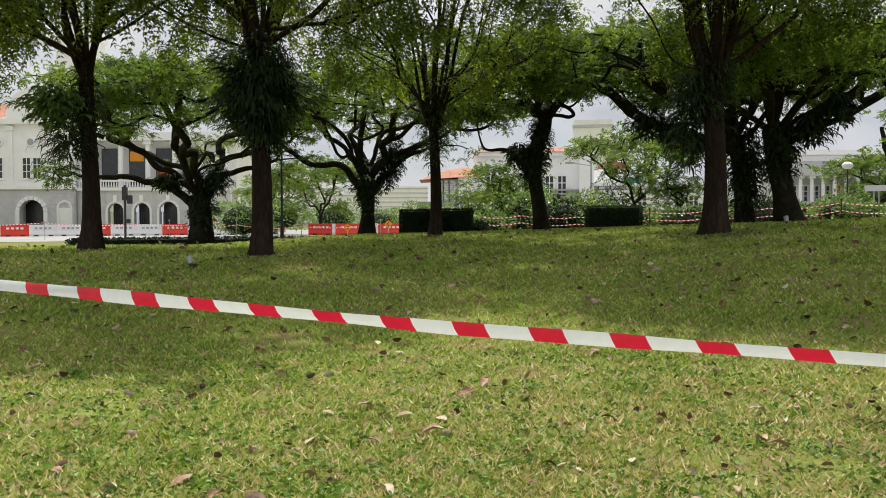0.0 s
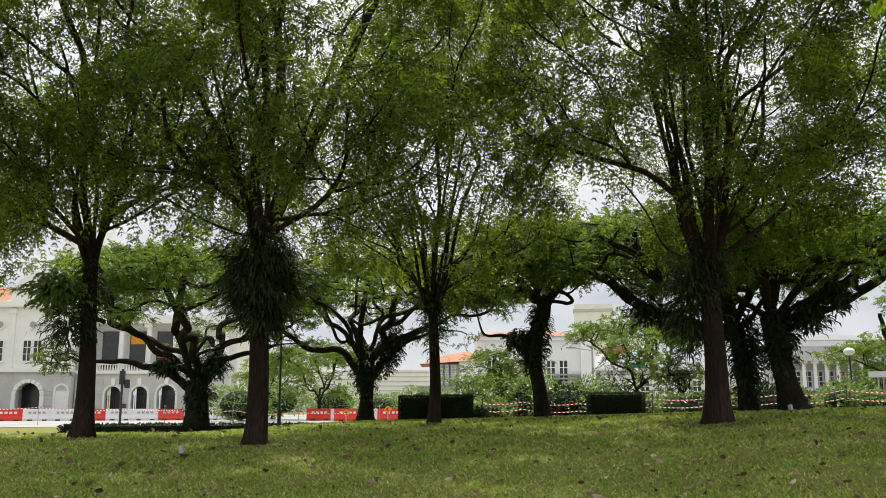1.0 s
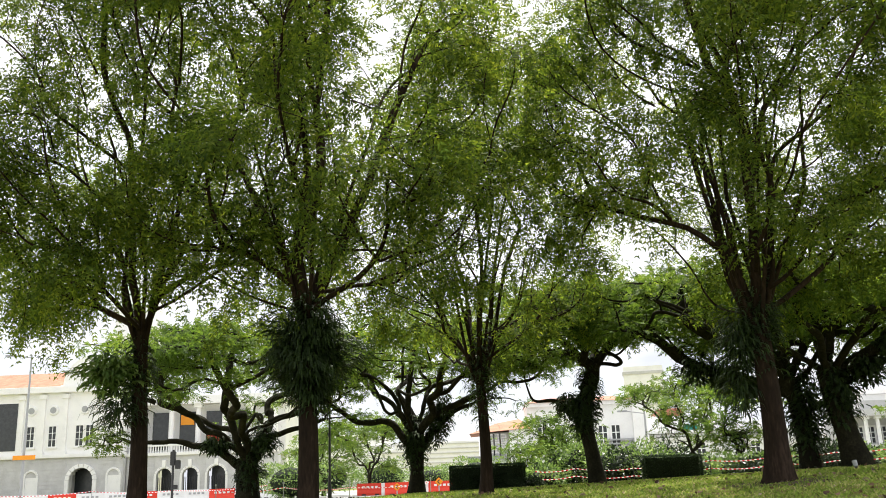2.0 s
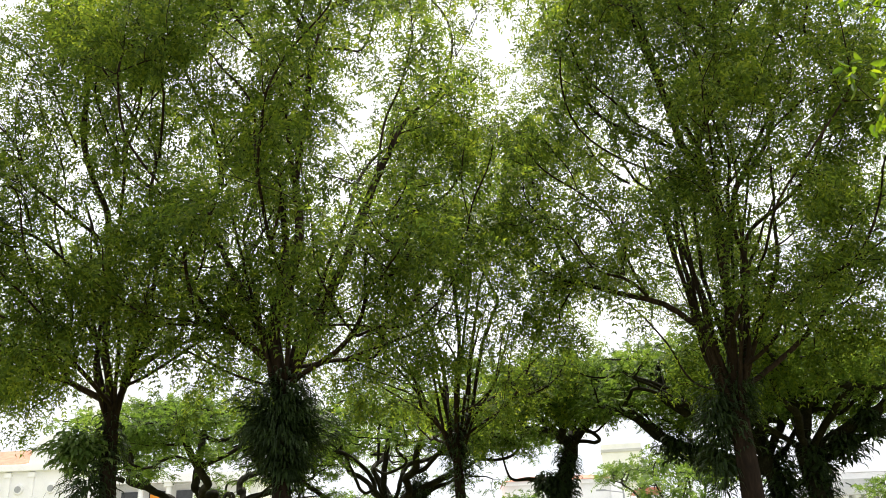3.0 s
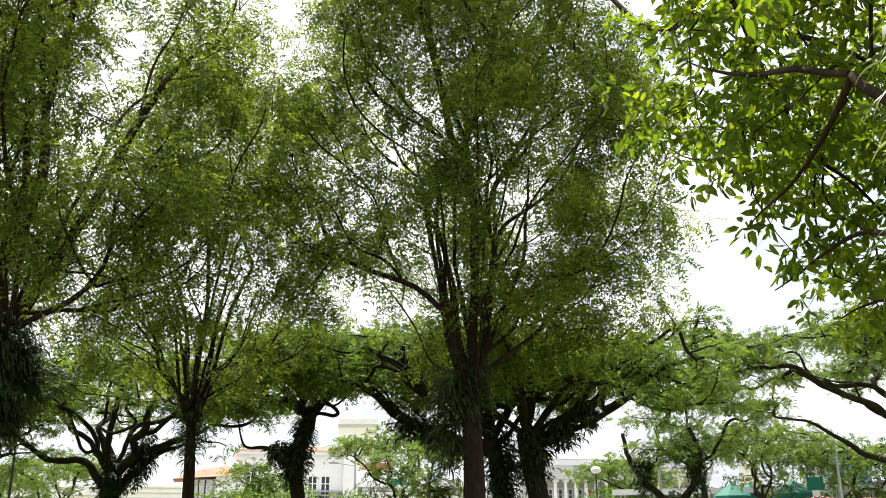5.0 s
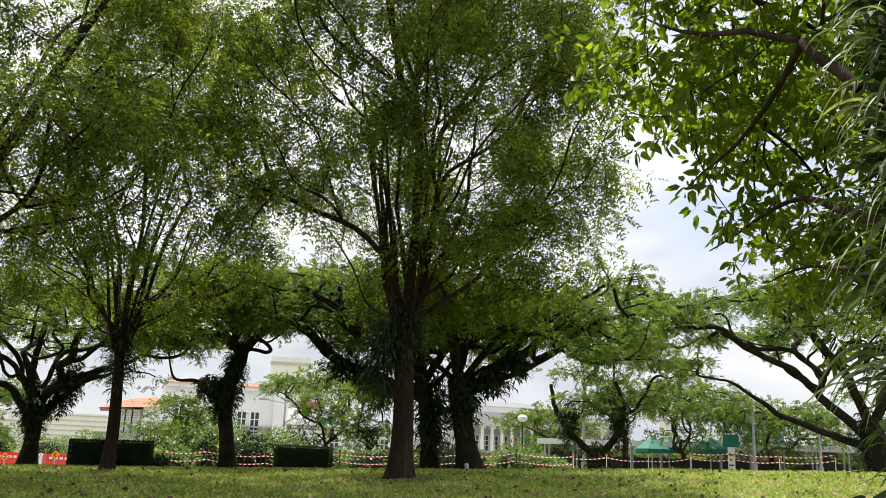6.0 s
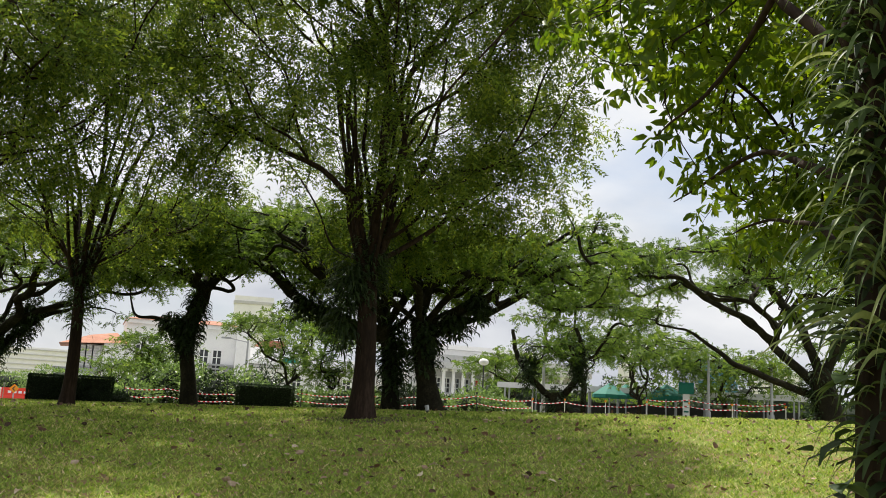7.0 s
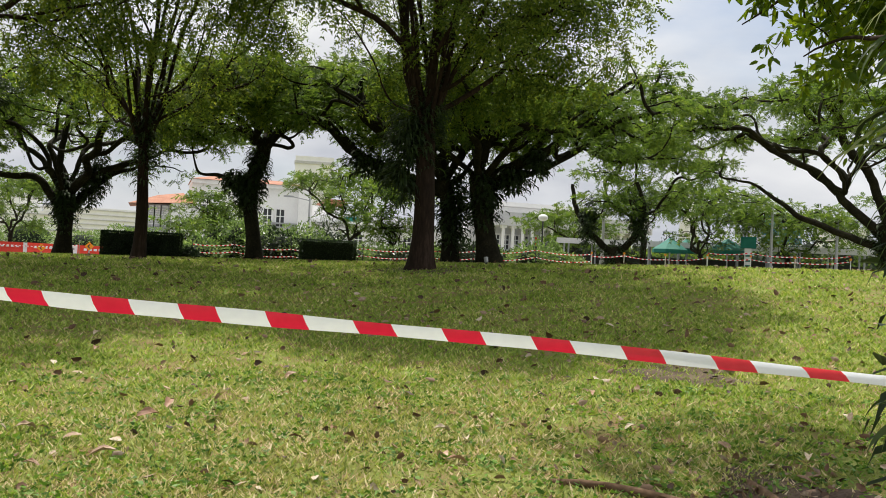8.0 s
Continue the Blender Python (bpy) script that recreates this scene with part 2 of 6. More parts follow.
def build_ground():
    rr = np.concatenate([np.linspace(0.0, 12, 60), np.linspace(12.3, 46, 110), np.geomspace(48, 3000, 30)])
    aa = np.radians(np.concatenate([np.arange(-180, -64, 4.0), np.arange(-60, 70, 1.0), np.arange(72, 180, 4.0)]))
    R, A = np.meshgrid(rr[1:], aa, indexing="ij")
    X, Y = R * np.sin(A), R * np.cos(A)
    v = np.stack([X, Y, ground_z(X, Y)], -1).reshape(-1, 3)
    n = len(aa)
    i, j = np.meshgrid(np.arange(len(rr) - 2), np.arange(n), indexing="ij")
    a, b = i * n + j, i * n + (j + 1) % n
    f = np.stack([a, b, b + n, a + n], -1).reshape(-1, 4)[:, ::-1]
    v = np.vstack([v, [[0, 0, gz(0, 0)]]])
    c = len(v) - 1
    ob = raw("ground", v, f, M_LAWN, smooth=True)
    bm = bmesh.new()
    bm.from_mesh(ob.data)
    bm.verts.ensure_lookup_table()
    for k in range(n):
        bm.faces.new((bm.verts[c], bm.verts[(k + 1) % n], bm.verts[k]))
    bmesh.ops.recalc_face_normals(bm, faces=bm.faces[:])
    bm.to_mesh(ob.data)
    bm.free()
    return tagged(ob, "short green lawn with worn brown patches on a mound", "lawn", kind="structure")


ground = build_ground()


# ---- plants: growth helpers ----
def polar(az, r, el=None, eye=1.5):
    """Ground place (or point in the air) at an azimuth in degrees and a distance in metres from the standpoint."""
    x, y = r * math.sin(radians(az)), r * math.cos(radians(az))
    return Vector((x, y, gz(x, y) if el is None else eye + r * math.tan(radians(el))))


def unit(v):
    return v / max(np.linalg.norm(v), 1e-9)


def grow(rng, start, way, length, r0, r1, n=6, wander=0.18, lift=0.0):
    """One branch as a bent line with radii: points (n+1, 3) and radii."""
    p, d = np.array(start, float), unit(np.array(way, float))
    pts = [p.copy()]
    for _ in range(n):
        d = unit(d + rng.normal(0, wander, 3) + np.array([0, 0, lift]))
        p = p + d * length / n
        pts.append(p.copy())
    return np.array(pts), np.linspace(r0, r1, n + 1)


def smooth_line(points, radii, n=18):
    """A guide of a few points rounded off to n+1 points."""
    p, r = np.array(points, float), np.array(radii, float)
    s = np.concatenate([[0], np.cumsum(np.linalg.norm(np.diff(p, axis=0), axis=1))])
    q = np.linspace(0, s[-1], n + 1)
    out = np.stack([np.interp(q, s, p[:, k]) for k in range(3)], -1)
    for _ in range(1):
        out[1:-1] = 0.25 * out[:-2] + 0.5 * out[1:-1] + 0.25 * out[2:]
    return out, np.interp(q, s, r)


def tubes(branches, sides):
    """One welded-looking mesh of round branches: vertices and quads."""
    vs, fs, base = [], [], 0
    ang = np.linspace(0, 2 * np.pi, sides, endpoint=False)
    for pts, rad in branches:
        n = len(pts)
        t = np.gradient(pts, axis=0)
        t /= np.linalg.norm(t, axis=1, keepdims=True) + 1e-9
        ref = np.where(np.abs(t[:, 2:3]) > 0.9, np.array([[1.0, 0, 0]]), np.array([[0, 0, 1.0]]))
        a = np.cross(t, ref)
        a /= np.linalg.norm(a, axis=1, keepdims=True) + 1e-9
        b = np.cross(t, a)
        for k in range(1, n):          # no sudden twist from ring to ring
            if a[k] @ a[k - 1] < 0:
                a[k], b[k] = -a[k], -b[k]
        ring = pts[:, None] + rad[:, None, None] * (np.cos(ang)[None, :, None] * a[:, None] + np.sin(ang)[None, :, None] * b[:, None])
        vs.append(ring.reshape(-1, 3))
        i, j = np.meshgrid(np.arange(n - 1), np.arange(sides), indexing="ij")
        q = base + i * sides + j
        w = base + i * sides + (j + 1) % sides
        fs.append(np.stack([q, w, w + sides, q + sides], -1).reshape(-1, 4))
        base += n * sides
    return np.vstack(vs), np.vstack(fs)


def leaves(rng, centres, ways, length, width, fold=0.25, vary=0.35, oval=False):
    """Pointed leaves, each a folded quad from its stalk to its tip."""
    n = len(centres)
    d = ways / (np.linalg.norm(ways, axis=1, keepdims=True) + 1e-9)
    side = np.cross(d, rng.normal(0, 1, (n, 3)))
    side /= np.linalg.norm(side, axis=1, keepdims=True) + 1e-9
    up = np.cross(side, d)
    k = (1 + rng.uniform(-vary, vary, (n, 1)))
    L, W = length * k, width * k
    a = centres
    if oval:                # six-cornered blade, two quads folded along the midrib
        p1, p2 = centres + d * L * 0.25 + up * L * fold * 0.3, centres + d * L * 0.68 + up * L * fold * 0.25
        tip = a + d * L - up * L * fold * 0.3
        v = np.stack([a, p1 + side * W / 2, p2 + side * W * 0.42, tip, p2 - side * W * 0.42, p1 - side * W / 2], 1).reshape(-1, 3)
        i = np.arange(n)[:, None] * 6
        return v, np.vstack([i + np.array([0, 1, 2, 3]), i + np.array([0, 3, 4, 5])])
    m = centres + d * L * 0.45 + up * L * fold * 0.4
    v = np.stack([a, m + side * W / 2, a + d * L - up * L * fold * 0.3, m - side * W / 2], 1).reshape(-1, 3)
    return v, np.arange(4 * n).reshape(n, 4)


def twig_leaves(rng, twigs, per, spread, length, width, droop=0.35, flat=0.75, oval=False):
    """Leaves scattered round the ends of the twigs."""
    cs, ws = [], []
    for pts, _ in twigs:
        n = int(per * rng.uniform(0.6, 1.4))
        k = rng.uniform(0.15, 1.0, n) * (len(pts) - 1)
        i = np.minimum(k.astype(int), len(pts) - 2)
        f = (k - i)[:, None]
        p = pts[i] * (1 - f) + pts[i + 1] * f
        off = rng.normal(0, spread, (n, 3)) * np.array([1, 1, flat])
        cs.append(p + off)
        w = off / spread + rng.normal(0, 0.7, (n, 3)) + (pts[-1] - pts[0]) * 0.3
        w[:, 2] -= droop * 2
        ws.append(w)
    return leaves(rng, np.vstack(cs), np.vstack(ws), length, width, oval=oval)


def fronds(rng, twigs, per, spread, rachis, length, width, droop=0.5, flat=0.75, pairs=5):
    """Feathered leaves round the twigs: paired leaflets along a hanging stalk."""
    cs, ws = [], []
    for pts, _ in twigs:
        n = max(1, int(per * rng.uniform(0.5, 1.5)))
        k = rng.uniform(0.15, 1.0, n) * (len(pts) - 1)
        i = np.minimum(k.astype(int), len(pts) - 2)
        f = (k - i)[:, None]
        off = rng.normal(0, spread, (n, 3)) * np.array([1, 1, flat])
        cs.append(pts[i] * (1 - f) + pts[i + 1] * f + off)
        w = off / spread * 0.6 + rng.normal(0, 0.6, (n, 3)) + unit(pts[-1] - pts[0]) * 0.8
        w[:, 2] -= droop
        ws.append(w)
    c, d = np.vstack(cs), np.vstack(ws)
    d /= np.linalg.norm(d, axis=1, keepdims=True) + 1e-9
    n = len(c)
    side = np.cross(d, rng.normal(0, 0.5, (n, 3)) + np.array([0, 0, 1.0]))
    side /= np.linalg.norm(side, axis=1, keepdims=True) + 1e-9
    vs = []
    L = rachis * rng.uniform(0.7, 1.3, (n, 1))
    for j in range(pairs):
        u = (j + 0.7) / pairs
        mid = c + d * L * u - np.array([0, 0, 1.0]) * L * 0.25 * u * u
        for s in (-1, 1):
            w = side * s + d * rng.uniform(0.3, 0.8, (n, 1)) + rng.normal(0, 0.22, (n, 3)) - np.array([0, 0, 0.25])
            w /= np.linalg.norm(w, axis=1, keepdims=True)
            nrm = np.cross(w, d)
            across = np.cross(nrm, w)
            across /= np.linalg.norm(across, axis=1, keepdims=True) + 1e-9
            k = rng.uniform(0.7, 1.25, (n, 1))
            foot = mid + w * length * 0.15 * k
            vs.append(np.stack([foot - across * width * 0.5 * k, foot + across * width * 0.5 * k, mid + w * length * 1.1 * k - np.array([0, 0, 0.12]) * length], 1))
    v = np.stack(vs, 1).reshape(-1, 3)
    return v, np.arange(len(v)).reshape(-1, 3)


def flare(rng, height, radius, top, bend=(0, 0), n=14, roots=0.55):
    """Trunk line: wide at the foot, tapering up; bend: sideways shift at the top."""
    s = np.linspace(0, 1, n + 1)
    pts = np.stack([bend[0] * s ** 1.5 + 0.03 * np.sin(5 * s), bend[1] * s ** 1.5 + 0.03 * np.cos(4 * s), s * height - 0.15], -1)
    rad = radius + (top - radius) * s + radius * roots * np.exp(-s * height / 0.28)
    return pts, rad


def resample(pts, step):
    p = np.array(pts, float)
    d = np.concatenate([[0], np.cumsum(np.linalg.norm(np.diff(p, axis=0), axis=1))])
    q = np.linspace(0, d[-1], max(2, int(d[-1] / step) + 1))
    return np.stack([np.interp(q, d, p[:, k]) for k in range(3)], -1), q / max(d[-1], 1e-9)


def ramify(rng, root, guides, tips, thrift, tip_r, step=0.45):
    """Branching that reaches every tip: each tip joins the wood at the least cost of new wood and of way back to the root.
    Returns places, parents, radii and the number of tips that each place carries."""
    P, par, way, girth = [np.array(root, float)], [-1], [0.0], [0.0]
    for pts, rad in guides:
        q, u = resample(pts, step)
        at = np.array(P)
        j = int(np.argmin(np.linalg.norm(at - q[0], axis=1)))
        for k, p in enumerate(q):
            P.append(p), par.append(j), way.append(way[j] + np.linalg.norm(p - P[j]))
            girth.append(float(np.interp(u[k], np.linspace(0, 1, len(rad)), rad)))
            j = len(P) - 1
    base = len(P)
    T = np.array(tips, float)
    A, W = np.array(P), np.array(way)
    dist = np.linalg.norm(T[:, None] - A[None], axis=2) + thrift * W[None]
    best, arg = dist.min(1), dist.argmin(1)
    left = np.ones(len(T), bool)
    for _ in range(len(T)):
        i = int(np.argmin(np.where(left, best, 1e9)))
        left[i] = False
        j = int(arg[i])
        P.append(T[i]), par.append(j), girth.append(0.0)
        way.append(way[j] + np.linalg.norm(T[i] - P[j]))
        c = np.linalg.norm(T - T[i], axis=1) + thrift * way[-1]
        m = left & (c < best)
        best[m], arg[m] = c[m], len(P) - 1
    n = len(P)
    load = np.zeros(n)
    load[base:] = 1
    order = np.argsort(-np.array(way))
    for i in order:
        if par[i] >= 0:
            load[par[i]] += load[i]
    rad = np.maximum(tip_r * np.maximum(load, 1) ** 0.43, np.array(girth))
    return np.array(P), np.array(par), rad, load, base


def wood_chains(rng, P, par, rad, load, crook):
    """The branching as smooth lines, each with the limb (child of the root) that it belongs to."""
    n = len(P)
    kids = [[] for _ in range(n)]
    for i in range(1, n):
        kids[par[i]].append(i)
    out = []
    stack = [(k, 0, k) for k in kids[0]]
    while stack:
        i, origin, limb = stack.pop()
        line, r = [P[origin]], [min(rad[origin], rad[i] * 1.2) if origin else rad[i] * 1.1]
        while True:
            line.append(P[i]), r.append(min(rad[i], r[-1]))
            if not kids[i]:
                break
            ks = sorted(kids[i], key=lambda k: -rad[k] * (1 + 0.001 * load[k]))
            stack += [(k, i, limb) for k in ks[1:]]
            i = ks[0]
        line, r = np.array(line), np.array(r)
        for _ in range(2 if r[0] > 0.02 else 1):                     # round the corners off
            mid = (line[1:] + line[:-1]) / 2
            gap = np.linalg.norm(line[1:] - line[:-1], axis=1)[:, None]
            mid = mid + rng.normal(0, 1, mid.shape) * np.minimum(gap, 1.2) * crook
            both = np.empty((len(line) * 2 - 1, 3))
            both[::2], both[1::2] = line, mid
            rr = np.interp(np.arange(len(both)) / 2, np.arange(len(r)), r)
            if len(both) > 4:
                both[1:-1] = 0.25 * both[:-2] + 0.5 * both[1:-1] + 0.25 * both[2:]
            line, r = both, rr
        out.append((line, r, limb))
    return out


def make_tree(name, place, seed, trunk, guides, tips, bark, leaf, thrift=0.4, tip_r=0.008, crook=0.05, shoots=3, shoot=0.6, per=6.0, spread=0.16, leaf_size=(0.13, 0.06), label="",
              group="trees on the lawn", droop=0.35, sides=12, flat=0.75, rachis=0.4, rise=0.2, whorl=False, pairs=5):
    """A tree: trunk, limbs that ramify out to the tips of the crown, and a crown of leaves on short shoots."""
    rng = np.random.default_rng(seed)
    ob = thing(name, Matrix.Translation(place), label, "tree", group)
    v, f = tubes([trunk], sides)
    axis = np.repeat(trunk[0], sides, axis=0)
    a = np.arctan2(v[:, 1] - axis[:, 1], v[:, 0] - axis[:, 0])
    low = np.exp(-np.maximum(v[:, 2], 0) / 0.35)
    k = 1 + (0.05 * np.sin(5 * a + seed) + 0.03 * np.sin(9 * a)) + 0.22 * low * np.sin(5 * a + 2 * seed)
    v[:, :2] = axis[:, :2] + (v[:, :2] - axis[:, :2]) * k[:, None]
    raw("trunk", v, f, bark, ob, True)
    P, par, rad, load, base = ramify(rng, trunk[0][-1], guides, tips, thrift, tip_r)
    rad = np.minimum(rad, trunk[1][-1])
    limbs = {}
    for line, r, limb in wood_chains(rng, P, par, rad, load, crook):
        limbs.setdefault(limb, []).append((line, r))
    twigs, owner = [], []
    top = np.arange(len(P))
    for i in range(1, len(P)):
        top[i] = i if par[i] == 0 else top[par[i]]
    for i in range(base, len(P)):
        d0 = unit(P[i] - P[par[i]])
        for _ in range(shoots):
            w = d0 * 0.6 + rng.normal(0, 0.75, 3) * np.array([1, 1, flat]) + np.array([0, 0, rise])
            twigs.append(grow(rng, P[i], w, shoot * rng.uniform(0.6, 1.3), tip_r * 0.7, tip_r * 0.25, 2, 0.2, -droop * 0.15))
            owner.append(top[i])
    for limb, chains in limbs.items():
        vs, fs, b = [], [], 0
        mine = [t for t, o in zip(twigs, owner) if o == limb]
        for group_, n in (([c for c in chains if c[1][0] > 0.07], 9), ([c for c in chains if 0.025 < c[1][0] <= 0.07], 6), ([c for c in chains if c[1][0] <= 0.025], 3), (mine, 3)):
            if group_:
                v, f = tubes(group_, n)
                vs.append(v), fs.append(f + b)
                b += len(v)
        raw("limb", np.vstack(vs), np.vstack(fs), bark, ob, True)
    if whorl:
        lv, lf = twig_leaves(rng, twigs, per, spread, leaf_size[0], leaf_size[1], droop, flat, oval=True)
    else:
        lv, lf = fronds(rng, twigs, per, spread, rachis, leaf_size[0], leaf_size[1], droop, flat, pairs)
    raw("crown", lv, lf, leaf, ob)
    return ob


def tall_crown(rng, clumps, per, radius, z0, z1, hollow, shift=(0, 0)):
    """Tips in clumps that fill an upright crown, bare inside its lower part."""
    out = []
    while len(out) < clumps * per:
        u = rng.uniform(0, 1) ** 1.4
        w = radius * (0.7 + 0.3 * math.sin(math.pi * min(1, u * 1.2 + 0.1))) * math.sqrt(max(0.04, 1 - (max(0, u - 0.7) / 0.32) ** 2))
        rho = w * math.sqrt(rng.uniform(0, 1))
        if u < hollow and rho < 0.7 * w * (1 - 0.6 * u / hollow) and rng.uniform() < 0.75:
            continue
        if rho < 0.45 * w and rng.uniform() < 0.35:
            continue
        a = rng.uniform(0, 2 * np.pi)
        c = np.array([math.cos(a) * rho + shift[0] * u, math.sin(a) * rho + shift[1] * u, z0 + (z1 - z0) * u])
        k = rng.uniform(0.3, 0.6)
        out += [c + rng.normal(0, k, 3) * np.array([1, 1, 0.8]) for _ in range(per)]
    return np.array(out)


def flat_crown(rng, clumps, per, radius, height, sink=0.2, deep=1.0, shift=(0, 0), share=0.2):
    """Tips in flat pads, laid in storeys under a low dome."""
    out = []
    for _ in range(clumps):
        rho, a = radius * math.sqrt(rng.uniform(0, 1)), rng.uniform(0, 2 * np.pi)
        z = height * (1 - sink * (rho / radius) ** 2) + rng.normal(0, 0.16)
        if rng.uniform() < share:
            z -= rng.uniform(0.6, deep)
        c = np.array([math.cos(a) * rho + shift[0], math.sin(a) * rho + shift[1], z])
        k = rng.uniform(0.4, 0.75)
        out += [c + rng.normal(0, k, 3) * np.array([1, 1, 0.16]) for _ in range(per)]
    return np.array(out)


def vase_limbs(rng, top, n, reach, rise, thick):
    """Main limbs that rise and fan out from a fork."""
    out = []
    for k in range(n):
        a = 2 * np.pi * (k + rng.uniform(-0.35, 0.35)) / n
        d = np.array([math.cos(a), math.sin(a), 0])
        R, H = reach * rng.uniform(0.5, 1.1), rise * rng.uniform(0.75, 1.1)
        base = np.array(top) + d * 0.06 - np.array([0, 0, rng.uniform(0, 0.7)])
        pts = [base, base + d * R * 0.3 + [0, 0, H * 0.27] + rng.normal(0, 0.1, 3), base + d * R * 0.6 + [0, 0, H * 0.6] + rng.normal(0, 0.16, 3), base + d * R + [0, 0, H]]
        t = thick * rng.uniform(0.7, 1.1)
        out.append((pts, [t, t * 0.8, t * 0.6, t * 0.4]))
    return out


def fern_clump(name, at, seed, size, n, mat=None, length=0.55, width=0.05, label="dark bushy fern clump growing on a tree trunk", flat=1.0, hang=0.6):
    """Epiphytes round a trunk or limb: many narrow fronds that arch out and hang."""
    rng = np.random.default_rng(seed)
    size = np.array(size)
    a = rng.uniform(0, 2 * np.pi, n)
    out = np.stack([np.cos(a), np.sin(a), np.zeros(n)], -1)
    h = np.clip(rng.normal(0, 0.55, n), -1.3, 1.4)
    lump = 0.75 + 0.35 * np.sin(3 * a + 4 * h + seed) + 0.3 * np.sin(7 * h + 2 * a * np.sign(np.sin(seed)) + 2 * seed)
    body = np.sqrt(np.clip(1.05 - (h / 1.4) ** 2, 0.05, 1)) * np.clip(lump, 0.25, 1.4)
    c = np.stack([np.zeros(n), np.zeros(n), h], -1) * size + out * size * (rng.uniform(0.1, 0.9, n) * body)[:, None] * np.array([1, 1, 0])
    vs, fs = [], []
    k = length * rng.uniform(0.5, 1.3, (n, 1))
    side = np.stack([-np.sin(a), np.cos(a), np.zeros(n)], -1) + rng.normal(0, 0.3, (n, 3))
    rise = rng.uniform(-0.2, 0.8, (n, 1))
    p0 = c
    p1 = p0 + out * k * 0.4 + np.array([0, 0, 1.0]) * k * 0.3 * rise
    p2 = p1 + out * k * 0.3 - np.array([0, 0, 1.0]) * k * 0.25 * hang
    p3 = p2 + out * k * 0.1 - np.array([0, 0, 1.0]) * k * 0.45 * hang
    w = width / 2
    ring = np.stack([p0 - side * w * 0.5, p0 + side * w * 0.5, p1 - side * w, p1 + side * w, p2 - side * w * 0.9, p2 + side * w * 0.9, p3 - side * w * 0.15, p3 + side * w * 0.15], 1)
    ob = thing(name, Matrix.Translation(at), label, "fern", "ferns on the trees")
    m = n // 6
    for t in range(6):               # six tufts, each lifted away by itself
        r_ = ring[t * m:(t + 1) * m]
        f_ = np.arange(m)[:, None, None] * 8 + np.array([[0, 1, 3, 2], [2, 3, 5, 4], [4, 5, 7, 6]])[None]
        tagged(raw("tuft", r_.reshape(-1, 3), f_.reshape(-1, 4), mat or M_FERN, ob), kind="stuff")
    return ob


# ---- the tall lawn trees ----
LAWN_LABEL = "tall lawn tree with fanned limbs and fine green leaves"


def lawn_tree(az, r, seed, radius, fork, crown, limbs, bend=(0, 0), extra=(), label=LAWN_LABEL, per=7.2, shift=(0, 0), hollow=0.42):
    """crown: clumps, radius, foot and top of the leaves; limbs: number, reach, rise and thickness."""
    rng = np.random.default_rng(seed + 50)
    trunk = flare(rng, fork, radius, radius * 0.72, bend)
    guides = vase_limbs(rng, trunk[0][-1], *limbs) + list(extra)
    tips = tall_crown(rng, crown[0], 6, *crown[1:], hollow, shift)
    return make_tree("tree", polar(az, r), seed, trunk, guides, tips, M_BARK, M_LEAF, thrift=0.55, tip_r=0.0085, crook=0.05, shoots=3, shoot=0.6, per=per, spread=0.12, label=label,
                     leaf_size=(0.102, 0.052), rachis=0.42, droop=0.7)


lawn_tree(-21.5, 21.0, 1, 0.2, 4.2, (108, 4.7, 4.9, 16.0), (11, 1.5, 4.8, 0.065), label="slender lawn tree with fanned limbs beside the street")
lawn_tree(-11.5, 18.5, 2, 0.215, 4.3, (126, 5.3, 5.0, 17.0), (5, 1.6, 4.2, 0.06), extra=(
    ([(-0.1, 0, 4.2), (-0.45, 0.1, 5.3), (-1.0, 0.2, 6.3), (-1.5, 0.3, 7.4)], [0.12, 0.105, 0.09, 0.06]),
    ([(-0.05, 0, 4.2), (-0.25, -0.1, 5.2), (0.15, -0.2, 6.4), (0.35, -0.2, 7.4), (0.2, -0.3, 9)], [0.14, 0.13, 0.115, 0.1, 0.06]),
    ([(-0.05, 0, 4.3), (-0.3, 0.3, 5.6), (-0.1, 0.5, 7.2), (-0.3, 0.6, 9.2)], [0.11, 0.1, 0.085, 0.05]),
    ([(0.1, 0, 4.2), (0.5, -0.1, 5.0), (0.9, -0.2, 5.9), (1.35, -0.3, 6.7), (1.65, -0.3, 7.8), (2.5, -0.4, 9.6)], [0.15, 0.14, 0.125, 0.11, 0.085, 0.05])),
    label="lawn tree with heavy limbs and a bushy fern collar")
lawn_tree(-0.5, 25.0, 3, 0.17, 3.6, (80, 4.0, 4.5, 13.0), (12, 1.8, 4.6, 0.06), label="thin-crowned lawn tree with fanned upright limbs", per=4.0, hollow=0.6)
lawn_tree(16.85, 20.0, 5, 0.25, 3.6, (166, 4.9, 4.7, 17.2), (17, 1.5, 5.6, 0.07), label="broad lawn tree with many fanned limbs and a dense crown", shift=(-0.7, 0), per=8.4)


